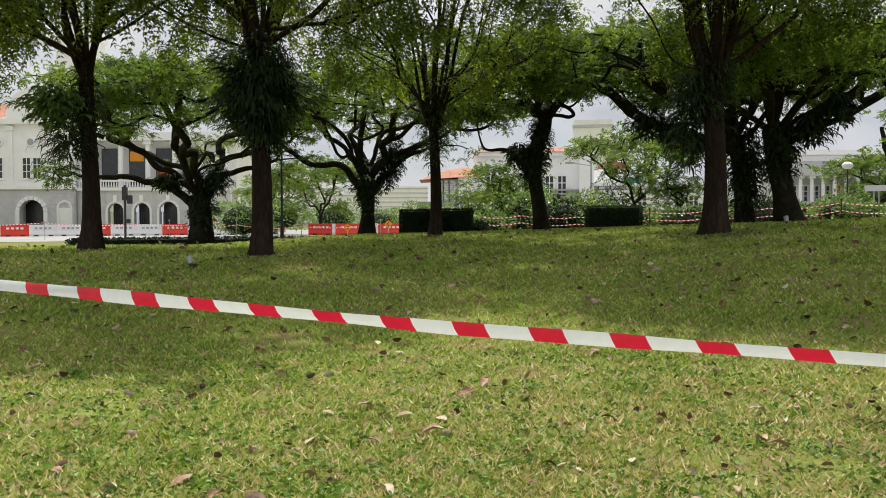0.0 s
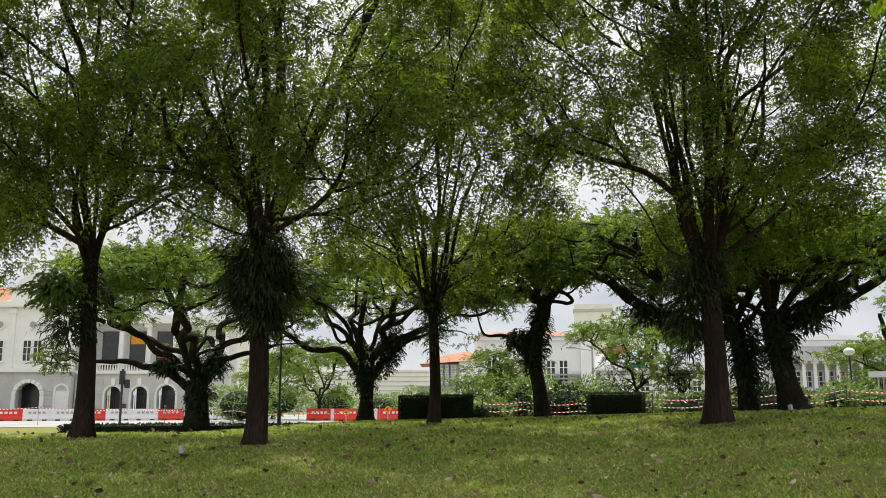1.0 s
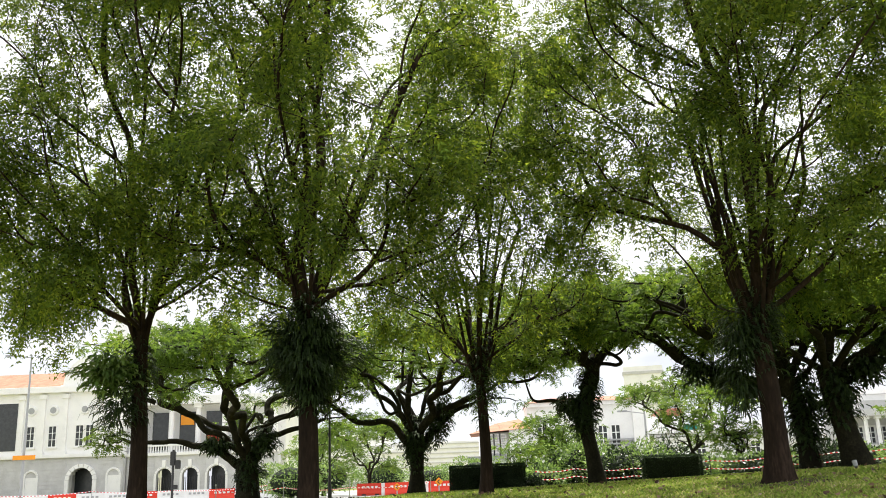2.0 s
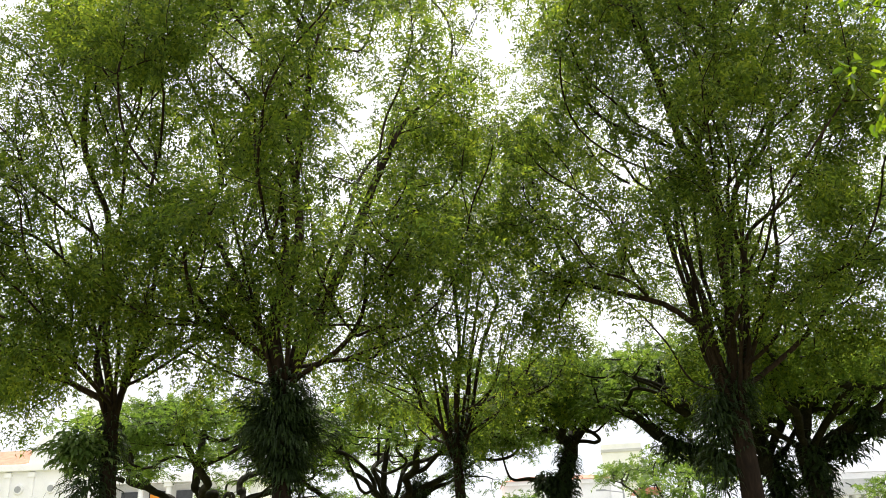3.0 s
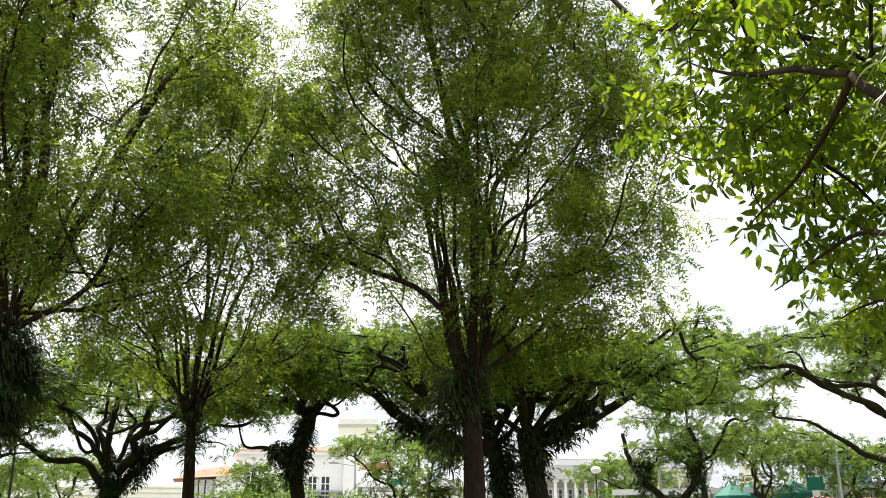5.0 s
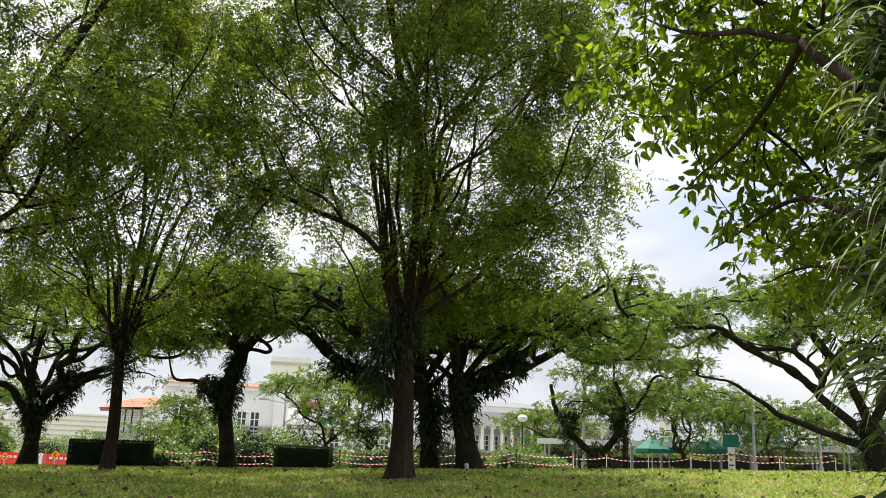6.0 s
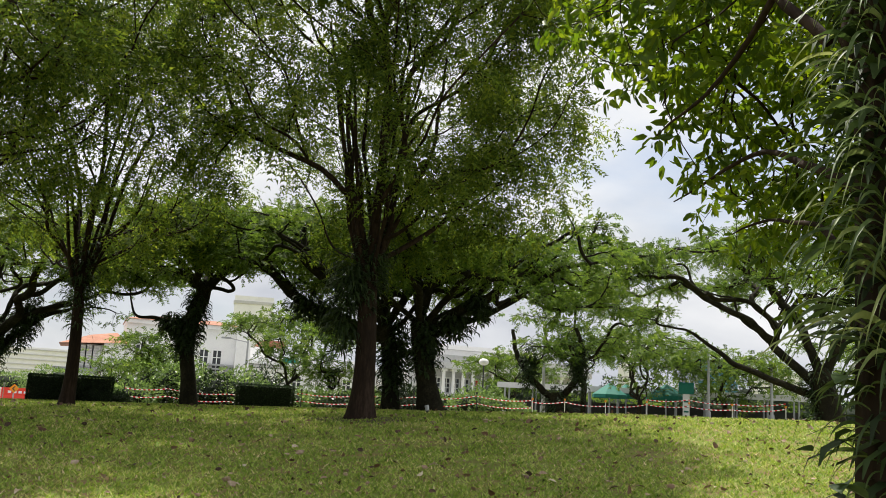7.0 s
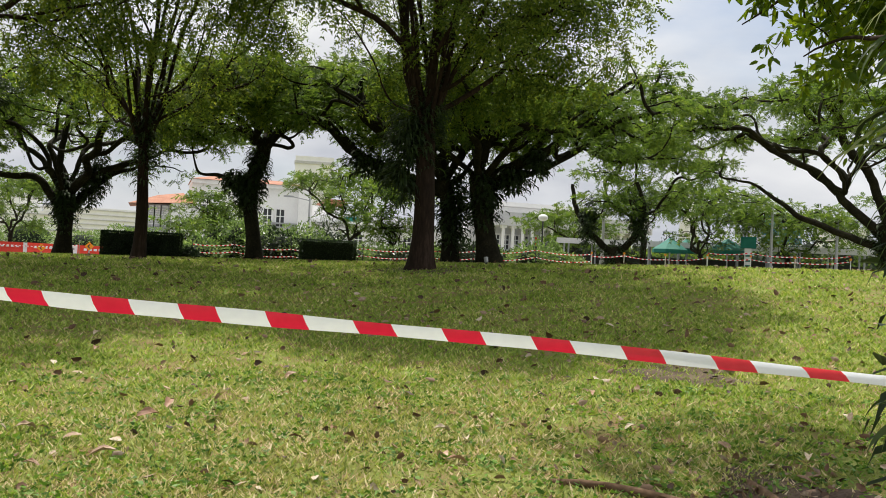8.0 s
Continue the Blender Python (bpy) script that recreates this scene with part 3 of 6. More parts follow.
# ---- the old spreading trees beyond the lawn ----
def rain_tree(az, r, seed, guides, crown, label, leaf=None, group="spreading trees round the lawn", per=10.5, bark=None, leaf_size=(0.098, 0.056), tip_r=0.021, thrift=0.22, shoot=0.55, spread=0.16):
    """Old spreading tree. guides: limbs as points (right, away, up) from the foot with radii, the first is the trunk;
    crown: pads, radius, height, and the crown's shift (right, away)."""
    rng = np.random.default_rng(seed)
    c, s = math.cos(radians(az)), math.sin(radians(az))

    def turn(q):
        return [(x * c + y * s, -x * s + y * c, z) for x, y, z in q]

    tp, tr = guides[0]
    trunk = smooth_line(turn(tp), tr)
    limbs = [(turn(q), [k * 0.58 for k in t]) for q, t in guides[1:]]
    sx, sy = crown[3:5] if len(crown) > 3 else (0, 0)
    tips = flat_crown(rng, crown[0], 6, crown[1], crown[2], shift=(sx * c + sy * s, -sx * s + sy * c))
    ends = [np.array(q[-1]) + (np.array(q[-1]) - np.array(q[-2])) * 0.3 for q, t in limbs if t[-1] < 0.06]
    if ends:
        tips = np.vstack([tips] + [e + rng.normal(0, 0.5, (7, 3)) * np.array([1, 1, 0.25]) + np.array([0, 0, 0.15]) for e in ends])
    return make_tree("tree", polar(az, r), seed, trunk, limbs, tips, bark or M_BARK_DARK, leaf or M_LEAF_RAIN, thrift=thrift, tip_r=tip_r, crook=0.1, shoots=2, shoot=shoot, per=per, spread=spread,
                     leaf_size=leaf_size, rachis=leaf_size[0] * 2.6, label=label, group=group, droop=0.0, flat=0.3, rise=0.05)


def umbrella(rng, top, n, radius, height, thick, low=0.45):
    """Crooked limbs that spread out wide and flatten under a flat crown."""
    out = []
    for k in range(n):
        a = 2 * np.pi * (k + rng.uniform(-0.3, 0.3)) / n
        d = np.array([math.cos(a), math.sin(a), 0])
        R, H = radius * rng.uniform(0.6, 1.0), height * rng.uniform(0.8, 1.0)
        t = np.array(top, float)
        us, hs = (0, 0.14, 0.3, 0.44, 0.58, 0.72, 0.86, 1.0), (0, 0.34, 0.52, 0.68, 0.76, 0.88, 0.94, 1.0)
        pts = [t + d * R * u + np.array([0, 0, (H * 0.82 - t[2]) * h]) + rng.normal(0, 0.32, 3) * (u > 0) for u, h in zip(us, hs)]
        th = thick * rng.uniform(0.55, 1.0)
        out.append((pts, [th, th * 0.8, th * 0.66, th * 0.55, th * 0.44, th * 0.33, th * 0.22, th * 0.1]))
    return out


def up(*a):
    return umbrella(np.random.default_rng(a[0]), *a[1:])


RAIN = "old spreading tree with dark mossy limbs"
rain_tree(-15.1, 36, 11, [([(0, 0, -0.2), (0, 0, 0.8), (-0.1, 0, 2.0)], [0.62, 0.44, 0.4]),
          ([(-0.2, 0, 1.6), (-1.2, 0, 2.4), (-2.6, 0, 2.7), (-4.3, 0, 2.65)], [0.3, 0.24, 0.17, 0.1]),
          ([(0.1, 0, 1.8), (0.7, 0, 2.8), (1.7, 0, 3.0), (3.0, 0, 3.4)], [0.28, 0.2, 0.16, 0.1])] + up(11, (-0.1, 0, 1.9), 8, 5.2, 6.2, 0.17), (60, 5.6, 6.6), RAIN + " beside the street")
rain_tree(-4.85, 36, 12, [([(0, 0, -0.2), (0.05, 0, 0.9), (0.05, 0, 2.0)], [0.38, 0.26, 0.28]),
          ([(-0.1, 0, 1.8), (-1.1, 0, 2.9), (-2.2, 0, 2.75), (-3.6, 0, 3.8), (-4.6, 0, 5)], [0.3, 0.22, 0.18, 0.12, 0.05]),
          ([(0.1, 0, 1.8), (0.9, 0, 2.6), (1.5, 0, 3.2), (2.4, 0, 3.4)], [0.3, 0.22, 0.2, 0.1]),
          ([(0, 0, 2), (-0.3, 0, 3.4), (-0.1, 0, 5), (0.3, 0.2, 6.5)], [0.3, 0.22, 0.16, 0.06])] + up(12, (0, 0, 2.2), 8, 5.0, 6.3, 0.16), (50, 5.2, 6.4), RAIN + " over the street barriers")
rain_tree(6.3, 32, 14, [([(0, 0, -0.2), (-0.1, 0, 0.9), (-0.3, 0, 2.0), (-0.15, 0, 3.2), (0.2, 0, 4.2)], [0.34, 0.25, 0.24, 0.24, 0.2]),
          ([(-0.3, 0, 2.0), (-0.9, 0, 2.75), (-1.5, 0, 2.9), (-2.1, 0, 2.8), (-2.3, 0, 3.8)], [0.3, 0.2, 0.1, 0.07, 0.03]),
          ([(0.1, 0, 3.9), (0.8, 0, 4.7), (1.8, 0, 5.2), (2.8, 0, 6.2)], [0.2, 0.16, 0.1, 0.04]),
          ([(0.1, 0, 3.9), (-0.6, 0, 4.8), (-1.7, 0, 5.6), (-2.6, 0, 6.4)], [0.16, 0.12, 0.08, 0.04])] + up(14, (0.2, 0, 4.1), 8, 3.6, 6.7, 0.12), (44, 4.3, 6.6, 0.2, 0), "leaning mossy tree with a forked bare trunk")
rain_tree(21.2, 27, 15, [([(0, 0, -0.2), (-0.2, 0, 0.9), (-0.4, 0, 2.0), (-0.5, 0, 2.6)], [0.42, 0.3, 0.3, 0.28]),
          ([(-0.4, 0, 2.3), (0.7, 0, 3.1), (1.7, 0, 3.6), (2.6, 0.3, 4.6), (4.2, 0.3, 5.6)], [0.32, 0.26, 0.22, 0.12, 0.05]),
          ([(-0.3, 0, 2.2), (1.2, 0.3, 2.9), (2.4, 0.4, 3.5), (3.4, 0.4, 4.5), (4.6, 0.4, 4.8)], [0.2, 0.15, 0.12, 0.08, 0.04]),
          ([(-0.5, 0, 2.5), (-0.2, 0.2, 3.8), (-0.6, 0.3, 4.9), (0.3, 0.3, 6.2)], [0.25, 0.2, 0.14, 0.05])] + up(15, (-0.4, 0, 2.5), 8, 6.0, 6.3, 0.16), (48, 4.3, 5.2, 0.3, 0.8), RAIN + " and a thick twin stem")
rain_tree(18.7, 28, 16, [([(0, 0, -0.2), (-0.1, 0, 0.9), (-0.2, 0, 2.0), (-0.4, 0, 2.6)], [0.34, 0.24, 0.25, 0.24]),
          ([(-0.3, 0, 2.2), (-1.7, 0.5, 2.7), (-2.9, 0.6, 3.2), (-3.8, 0.6, 3.9), (-4.6, 0.6, 5.0)], [0.34, 0.3, 0.26, 0.2, 0.08]),
          ([(-3.2, 0.6, 3.3), (-4.3, 0.6, 4.3), (-5.3, 0.6, 4.7), (-6.3, 0.6, 5.6)], [0.14, 0.1, 0.08, 0.03])] + up(16, (-0.4, 0, 2.5), 8, 4.6, 6.4, 0.15), (54, 4.8, 5.9, -2.2, 1.0), RAIN + " with a long fern-hung limb")
rain_tree(44.6, 40, 17, [([(0.4, 0, -0.3), (0.1, 0, 1.0), (-0.2, 0, 2.4)], [0.62, 0.5, 0.45]),
          ([(-0.1, 0, 1.6), (-1.6, 0, 3.0), (-2.7, 0, 4.3), (-4.4, 0.2, 5.2), (-6.2, 0, 6.5), (-8.6, 0, 6.6), (-9.6, 0, 7.2)], [0.36, 0.3, 0.26, 0.18, 0.12, 0.07, 0.03]),
          ([(-0.1, 0, 1.2), (-1.8, 0, 1.9), (-3.6, 0, 2.6), (-5.2, 0, 3.9), (-6.8, 0, 4.2)], [0.3, 0.24, 0.2, 0.12, 0.04]),
          ([(-0.2, 0, 2.4), (-0.9, 0, 4.4), (-2.4, 0, 6.2), (-3.6, 0, 7.6)], [0.35, 0.28, 0.18, 0.06]),
          ([(0, 0, 2.2), (1.0, 0, 4.2), (2.2, 0, 6.4), (3.2, 0, 8.0)], [0.35, 0.28, 0.18, 0.06])] + up(17, (-1.8, 0, 3.6), 8, 6.2, 8.2, 0.17), (62, 7.2, 7.3, -2.6, 0), "huge leaning tree with long limbs reaching over the lawn")
rain_tree(29.0, 43, 18, [([(0, 0, -0.2), (0, 0, 0.8), (-0.1, 0, 1.3)], [0.5, 0.42, 0.4]),
          ([(-0.1, 0, 1.0), (-1.3, 0, 1.9), (-2.0, 0, 3.0), (-2.2, 0, 4.2)], [0.3, 0.26, 0.22, 0.14]),
          ([(0.1, 0, 1.0), (0.9, 0, 2.0), (1.2, 0, 3.2), (0.8, 0, 4.4)], [0.3, 0.26, 0.22, 0.14])], (6, 1.2, 4.2), "lopped tree with two ivy-clad limbs")
for az, r, seed, hh, rad, fork, lab in ((30.6, 46, 21, 6.6, 2.9, 1.9, "young vase-shaped tree beside the sheltered walkway"),
                                        (34.0, 56, 22, 5.2, 4.2, 1.4, "flat-topped tree behind the green parasols"),
                                        (12.0, 50, 23, 5.6, 3.0, 1.8, "small flat-topped tree before the white building"),
                                        (14.7, 46, 24, 4.6, 1.1, 1.4, "small bushy tree before the white building"),
                                        (-7.8, 72, 25, 5.6, 4.0, 1.5, "far round-topped street tree"),
                                        (-10.6, 78, 26, 4.6, 3.0, 1.5, "far round-topped street tree"),
                                        (39.0, 60, 27, 4.4, 3.6, 1.4, "flat-topped tree behind the green parasols"),
                                        (1.6, 60, 28, 3.0, 1.6, 1.2, "young tree before the white building"),
                                        (3.9, 48, 29, 3.9, 1.5, 1.4, "young tree before the white building"),
                                        (26.0, 70, 30, 5.0, 3.2, 1.4, "far round-topped street tree"),
                                        (47.5, 62, 31, 6.0, 4.2, 1.6, "far round-topped street tree")):
    rain_tree(az, r, seed, [([(0, 0, -0.2), (0, 0, fork * 0.5), (0.05, 0, fork)], [0.2, 0.15, 0.14])] + umbrella(np.random.default_rng(seed), (0.05, 0, fork), 5, rad * 0.5, fork + (hh - fork) * 0.6, 0.1),
              (int(5 + 2.1 * rad * rad), rad, hh), lab, group="smaller trees along the street", leaf_size=(0.15, 0.085), per=4.0, tip_r=0.012)


# ---- ferns and creepers on the trees ----
for az, r, z, seed, size, n, ln_ in ((-11.5, 18.5, 3.35, 1, (0.95, 0.95, 0.8), 5200, 0.34), (-11.3, 18.45, 2.5, 2, (0.35, 0.35, 0.4), 500, 0.34),
                                     (-21.6, 21.0, 3.1, 3, (0.32, 0.32, 0.8), 420, 0.32), (-22.7, 21.0, 2.3, 4, (0.5, 0.35, 0.4), 320, 0.4),
                                     (-0.5, 25.0, 3.1, 5, (0.36, 0.36, 1.0), 620, 0.32), (16.9, 20.0, 3.4, 6, (0.5, 0.5, 0.9), 800, 0.3),
                                     (15.7, 19.9, 3.0, 7, (0.5, 0.35, 0.6), 500, 0.4), (15.4, 20.2, 2.2, 8, (0.22, 0.22, 0.9), 360, 0.5)):
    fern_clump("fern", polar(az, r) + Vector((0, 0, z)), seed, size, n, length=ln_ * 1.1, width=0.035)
fern_clump("fern", polar(-23.4, 21.0) + Vector((0, 0, 3.1)), 9, (0.8, 0.5, 0.35), 900, M_SHRUB, 0.26, 0.07, "bright green leafy growth on a lawn tree")
for az, r, z, seed, size, n in ((-15.1, 36, 1.5, 20, (0.55, 0.55, 0.9), 1300), (-14.2, 35.8, 2.6, 21, (0.6, 0.5, 0.5), 700), (-17.0, 36, 2.5, 22, (0.7, 0.4, 0.3), 700),
                                (-4.85, 36, 1.9, 23, (0.5, 0.5, 0.8), 1200), (-3.6, 36, 2.6, 24, (0.4, 0.4, 0.7), 700), (-3.0, 36, 3.1, 25, (0.3, 0.3, 0.7), 500),
                                (5.7, 32, 2.3, 26, (0.45, 0.4, 0.6), 900), (6.2, 32, 3.2, 27, (0.3, 0.3, 0.8), 800), (4.8, 32, 2.7, 28, (0.35, 0.3, 0.35), 500),
                                (18.7, 28, 1.6, 29, (0.5, 0.5, 1.2), 1500), (16.2, 28.4, 2.5, 30, (0.6, 0.4, 0.35), 600), (14.4, 28.4, 2.9, 40, (0.6, 0.4, 0.35), 600), (12.9, 28.5, 3.2, 31, (0.6, 0.4, 0.35), 500),
                                (20.6, 27, 2.0, 32, (0.5, 0.5, 0.8), 1200), (22.4, 27, 2.6, 33, (0.5, 0.4, 0.35), 500), (23.8, 27, 3.1, 41, (0.5, 0.4, 0.35), 500), (27.2, 43, 2.4, 34, (0.4, 0.4, 1.1), 900),
                                (30.3, 43, 2.4, 35, (0.4, 0.4, 1.1), 900), (29.0, 43, 0.8, 36, (0.7, 0.6, 0.6), 900), (44.3, 40, 1.5, 37, (0.7, 0.6, 1.0), 900)):
    fern_clump("fern", polar(az, r) + Vector((0, 0, z)), seed, size, n, length=0.34, width=0.06, label="dark fern and creeper growth on a mossy limb")


# ---- the near tree ----
def near_tree():
    foot = polar(50.0, 3.55)
    rng = np.random.default_rng(77)
    trunk = flare(rng, 7.0, 0.21, 0.15, (0.1, 0.1), 22, 0.5)

    def at(az, r, el):
        return tuple(polar(az, r, el) - foot)

    guides = [([(0, 0, 2.6), at(46, 3.65, 22), at(42.5, 3.9, 25.5), at(38, 4.2, 26.5), at(35, 4.5, 26.5), at(32.5, 4.8, 28)], [0.06, 0.045, 0.036, 0.028, 0.018, 0.006]),
              ([at(43, 3.85, 25.3), at(40.5, 4.2, 21), at(37.5, 4.5, 19), at(35.5, 4.7, 17.5)], [0.03, 0.024, 0.016, 0.006]),
              ([(0, 0, 2.2), at(46, 4.2, 15), at(42.5, 4.7, 16.5), at(39, 5.2, 15.5), at(36.5, 5.4, 13.5)], [0.06, 0.04, 0.03, 0.02, 0.006]),
              ([(0, 0, 3.2), at(45, 4.0, 33), at(39, 4.5, 36), at(34, 4.8, 37), at(30, 5.0, 36)], [0.06, 0.045, 0.035, 0.02, 0.006]),
              ([(0, 0, 3.8), at(45, 4.2, 42), at(39, 4.6, 46), at(33, 5.0, 46)], [0.08, 0.06, 0.03, 0.006]),
              ([(0, 0, 3.0), at(48, 5.0, 24), at(46, 6.8, 26), at(43, 8.4, 27), at(41, 9.6, 26)], [0.09, 0.07, 0.05, 0.03, 0.008]),
              # high limb out of view that carries the added shading storey
              ([(0, 0, 4.6), at(47, 5.0, 44), at(42, 7.5, 43), at(36, 10.0, 42), at(31, 11.5, 42)], [0.1, 0.08, 0.06, 0.04, 0.01]),
              ([(0, 0, 3.4), at(51, 5.4, 28), at(50, 7.5, 30), at(49, 9.4, 30)], [0.09, 0.07, 0.05, 0.01]),
              ([(0, 0, 3.6), at(60, 4.4, 40), at(66, 5.5, 42), at(70, 6.5, 40)], [0.09, 0.06, 0.04, 0.01]),
              ([(0, 0, 4.4), (0.1, -0.6, 5.6), (0.4, -1.3, 6.6), (0.8, -1.8, 7.6)], [0.08, 0.06, 0.04, 0.01]),
              ([(0, 0, 1.9), at(45.5, 4.4, 11.5), at(42.5, 4.9, 13), at(40, 5.2, 11.5)], [0.04, 0.03, 0.02, 0.006])]
    limbs = [(p, [k * 0.6 for k in r]) for p, r in guides]
    # the crown's rim, low towards the trunk and higher outwards, then leaf clumps all through it
    tips = []
    while len(tips) < 950:
        el, az = 10 + 30 * rng.uniform() ** 1.2, rng.uniform(22, 60)
        rim = np.interp(el, (9, 12, 14, 19, 21, 24, 26, 31, 34, 52), (46, 41, 40.5, 39.5, 38, 34.5, 32, 29, 27, 26))
        low = np.interp(az, (35, 38, 42, 50, 74), (12, 11.5, 10.5, 12, 20))
        if az < rim + 1.6 * math.sin(1.7 * el) or el < low or (el > 26 and rng.uniform() < 0.5):
            continue
        r = rng.uniform(4.3, 5.2) if el > 22 and rng.uniform() < 0.5 else rng.uniform(5.0, 7.6)
        c = np.array(at(az, r, el))
        tips += [c + rng.normal(0, 0.2, 3) for _ in range(5)]
    for _ in range(95):                      # unseen upper storey, added to shade the ground by the trunk
        c = np.array(at(rng.uniform(19, 35), rng.uniform(10, 12.8), rng.uniform(40, 44)))
        tips += [c + rng.normal(0, 0.3, 3) for _ in range(5)]
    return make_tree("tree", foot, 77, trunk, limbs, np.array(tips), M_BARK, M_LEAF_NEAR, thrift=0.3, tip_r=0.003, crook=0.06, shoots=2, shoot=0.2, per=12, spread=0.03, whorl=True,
                     leaf_size=(0.082, 0.032), label="near tree with glossy green leaves and strap-leaved ferns on its trunk", droop=0.55, sides=16)


near_tree()


M_CREEP = material("creeper_leaf", [(0.3, (0.03, 0.06, 0.02)), (0.7, (0.09, 0.13, 0.05))], scale=8, fine=50, rough=0.4, bump=0.1, leafy=0.2, glow=1.5)


def strap_ferns():
    """Strap leaves that spring from the near trunk, arch out and hang, in tufts of their own."""
    foot = polar(50.0, 3.55)
    rng = np.random.default_rng(5)
    for k in range(12):
        h = 1.0 + 0.19 * k
        n = 70 if 2 < k else 34
        base = foot + Vector((0, 0, h))
        vs, fs = [], []
        for j in range(n):
            a = radians(rng.uniform(150, 330))
            out = np.array([math.cos(a), math.sin(a), 0])
            L, w = rng.uniform(0.2, 0.48), rng.uniform(0.0035, 0.007)
            rise = rng.uniform(0.3, 1.3)
            L *= 0.5 if k < 4 else (1.0 if k < 8 else 0.75)
            side = np.array([-math.sin(a), math.cos(a), 0]) * w + np.array([0, 0, rng.normal(0, 0.006)])
            p = np.array(out) * 0.19 + np.array([0, 0, rng.uniform(-0.12, 0.12)])
            d = unit(out + np.array([0, 0, rise]))
            m, steps = [], 8
            for s in range(steps + 1):
                u = s / steps
                wd = (0.5 + 0.9 * u if u < 0.4 else 0.86 * (1 - ((u - 0.4) / 0.6) ** 2.2) + 0.05)
                m += [p - side * wd, p + np.array([0, 0, -0.004]), p + side * wd]
                d = unit(d + np.array([0, 0, -0.2 - 0.22 * u]) + rng.normal(0, 0.05, 3))
                p = p + d * L / steps
            b = len(vs)
            vs += m
            for s in range(steps):
                q = b + 3 * s
                fs += [(q, q + 1, q + 4, q + 3), (q + 1, q + 2, q + 5, q + 4)]
        ob = thing("strap_fern", Matrix.Translation(base), "tuft of long arching green strap leaves on a trunk", "fern", "strap ferns on the near trunk")
        tagged(raw("strap_leaves", vs, fs, M_STRAP, ob, True), kind="stuff")
    # broad creeper leaves low on the trunk
    for k, (az, r, el, size) in enumerate(((46.2, 3.3, -2.6, 0.17), (47.4, 3.25, -3.4, 0.15), (45.4, 3.35, -4.4, 0.13), (46.8, 3.2, 3.2, 0.19), (47.2, 3.2, 5.2, 0.17), (45.0, 3.4, -6.5, 0.14),
                                           (46.3, 3.3, -8.5, 0.15), (44.6, 3.4, -1.0, 0.12))):
        size *= 0.68
        bm = bmesh.new()
        rows = []
        for s in range(7):
            u = s / 6
            w = size * 0.34 * math.sin(math.pi * u ** 0.75) + 0.001
            z = -0.25 * size * u * u
            rows.append([bm.verts.new((x * w, u * size, z + abs(x) * 0.25 * w)) for x in (-1, -0.5, 0, 0.5, 1)])
        for a, b in zip(rows, rows[1:]):
            for i in range(4):
                bm.faces.new((a[i], a[i + 1], b[i + 1], b[i]))
        ob = part("creeper_leaf", bm, M_CREEP)
        ob.matrix_basis = Matrix.Translation(polar(az, r, el)) @ pose(0, 0, 0, rng.uniform(-10, 40), rng.uniform(-30, 30), 100 + rng.uniform(-50, 50))
        tagged(ob, "broad pointed creeper leaf on the near trunk", "leaf", "creeper leaves on the near trunk")


strap_ferns()
for k in range(7):
    q = polar(50.0, 3.55)
    fern_clump("creeper", q + Vector((0, 0, 0.55 + 0.42 * k)), 60 + k, (0.27, 0.27, 0.26), 150, M_FERN, 0.2, 0.035, "dark leafy creeper clinging to the near trunk")


# ---- barrier tape across the lawn ----
def tape_line(name, points, width, period, share, sag, label, group="", step=0.05, single=False, fold=((0, 1), (1, 1))):
    """Striped tape strung through points, with slanted stripe ends and a slight twist. single: each stripe a part of its own."""
    ob = thing(name, Matrix(), label, "barrier tape", group)
    p = [Vector(q) for q in points]
    total = sum((b - a).length for a, b in zip(p, p[1:]))

    def place(s):
        q = 0.0
        for a, b in zip(p, p[1:]):
            L = (b - a).length
            if s <= q + L or b is p[-1]:
                u = (s - q) / L
                c = a.lerp(b, u)
                c.z -= sag * 4 * u * (1 - u) * min(1, L / 3)
                return c, (b - a).normalized()
            q += L

    def strip(s, e):
        vs, fs = [], []
        n = max(1, int((e - s) / step))
        for i in range(n + 1):
            w = s + (e - s) * i / n
            c, d = place(w)
            tilt = 0.3 * math.sin(1.7 * w) + 0.18 * math.sin(4.1 * w + 1)
            across = Vector((0, 0, 1)) * math.cos(tilt) + d.cross(Vector((0, 0, 1))) * math.sin(tilt)
            half = width / 2 * float(np.interp(w, *fold)) * (1 + 0.08 * math.sin(5.3 * w) + 0.05 * math.sin(13 * w))
            lean = d * width * 0.28
            vs += [tuple(c + across * half - lean), tuple(c + d.cross(across) * width * 0.14), tuple(c - across * half + lean)]
            if i:
                q = len(vs) - 6
                fs += [(q, q + 1, q + 4, q + 3), (q + 1, q + 2, q + 5, q + 4)]
        return vs, fs

    s, red, rest = 0.0, True, {True: ([], []), False: ([], [])}
    while s < total - 1e-6:
        e = min(s + period * (share if red else 1 - share), total)
        vs, fs = strip(s, e)
        if single:
            raw("stripe", vs, fs, M_TAPE_RED if red else M_TAPE_WHITE, ob, True)
        else:
            k = len(rest[red][0])
            rest[red][0].extend(vs)
            rest[red][1].extend(tuple(i + k for i in f) for f in fs)
        s, red = e, not red
    if not single:
        tagged(raw("red_banding", *rest[True], M_TAPE_RED, ob, True), kind="stuff")
        tagged(raw("white_banding", *rest[False], M_TAPE_WHITE, ob, True), kind="stuff")
    return ob


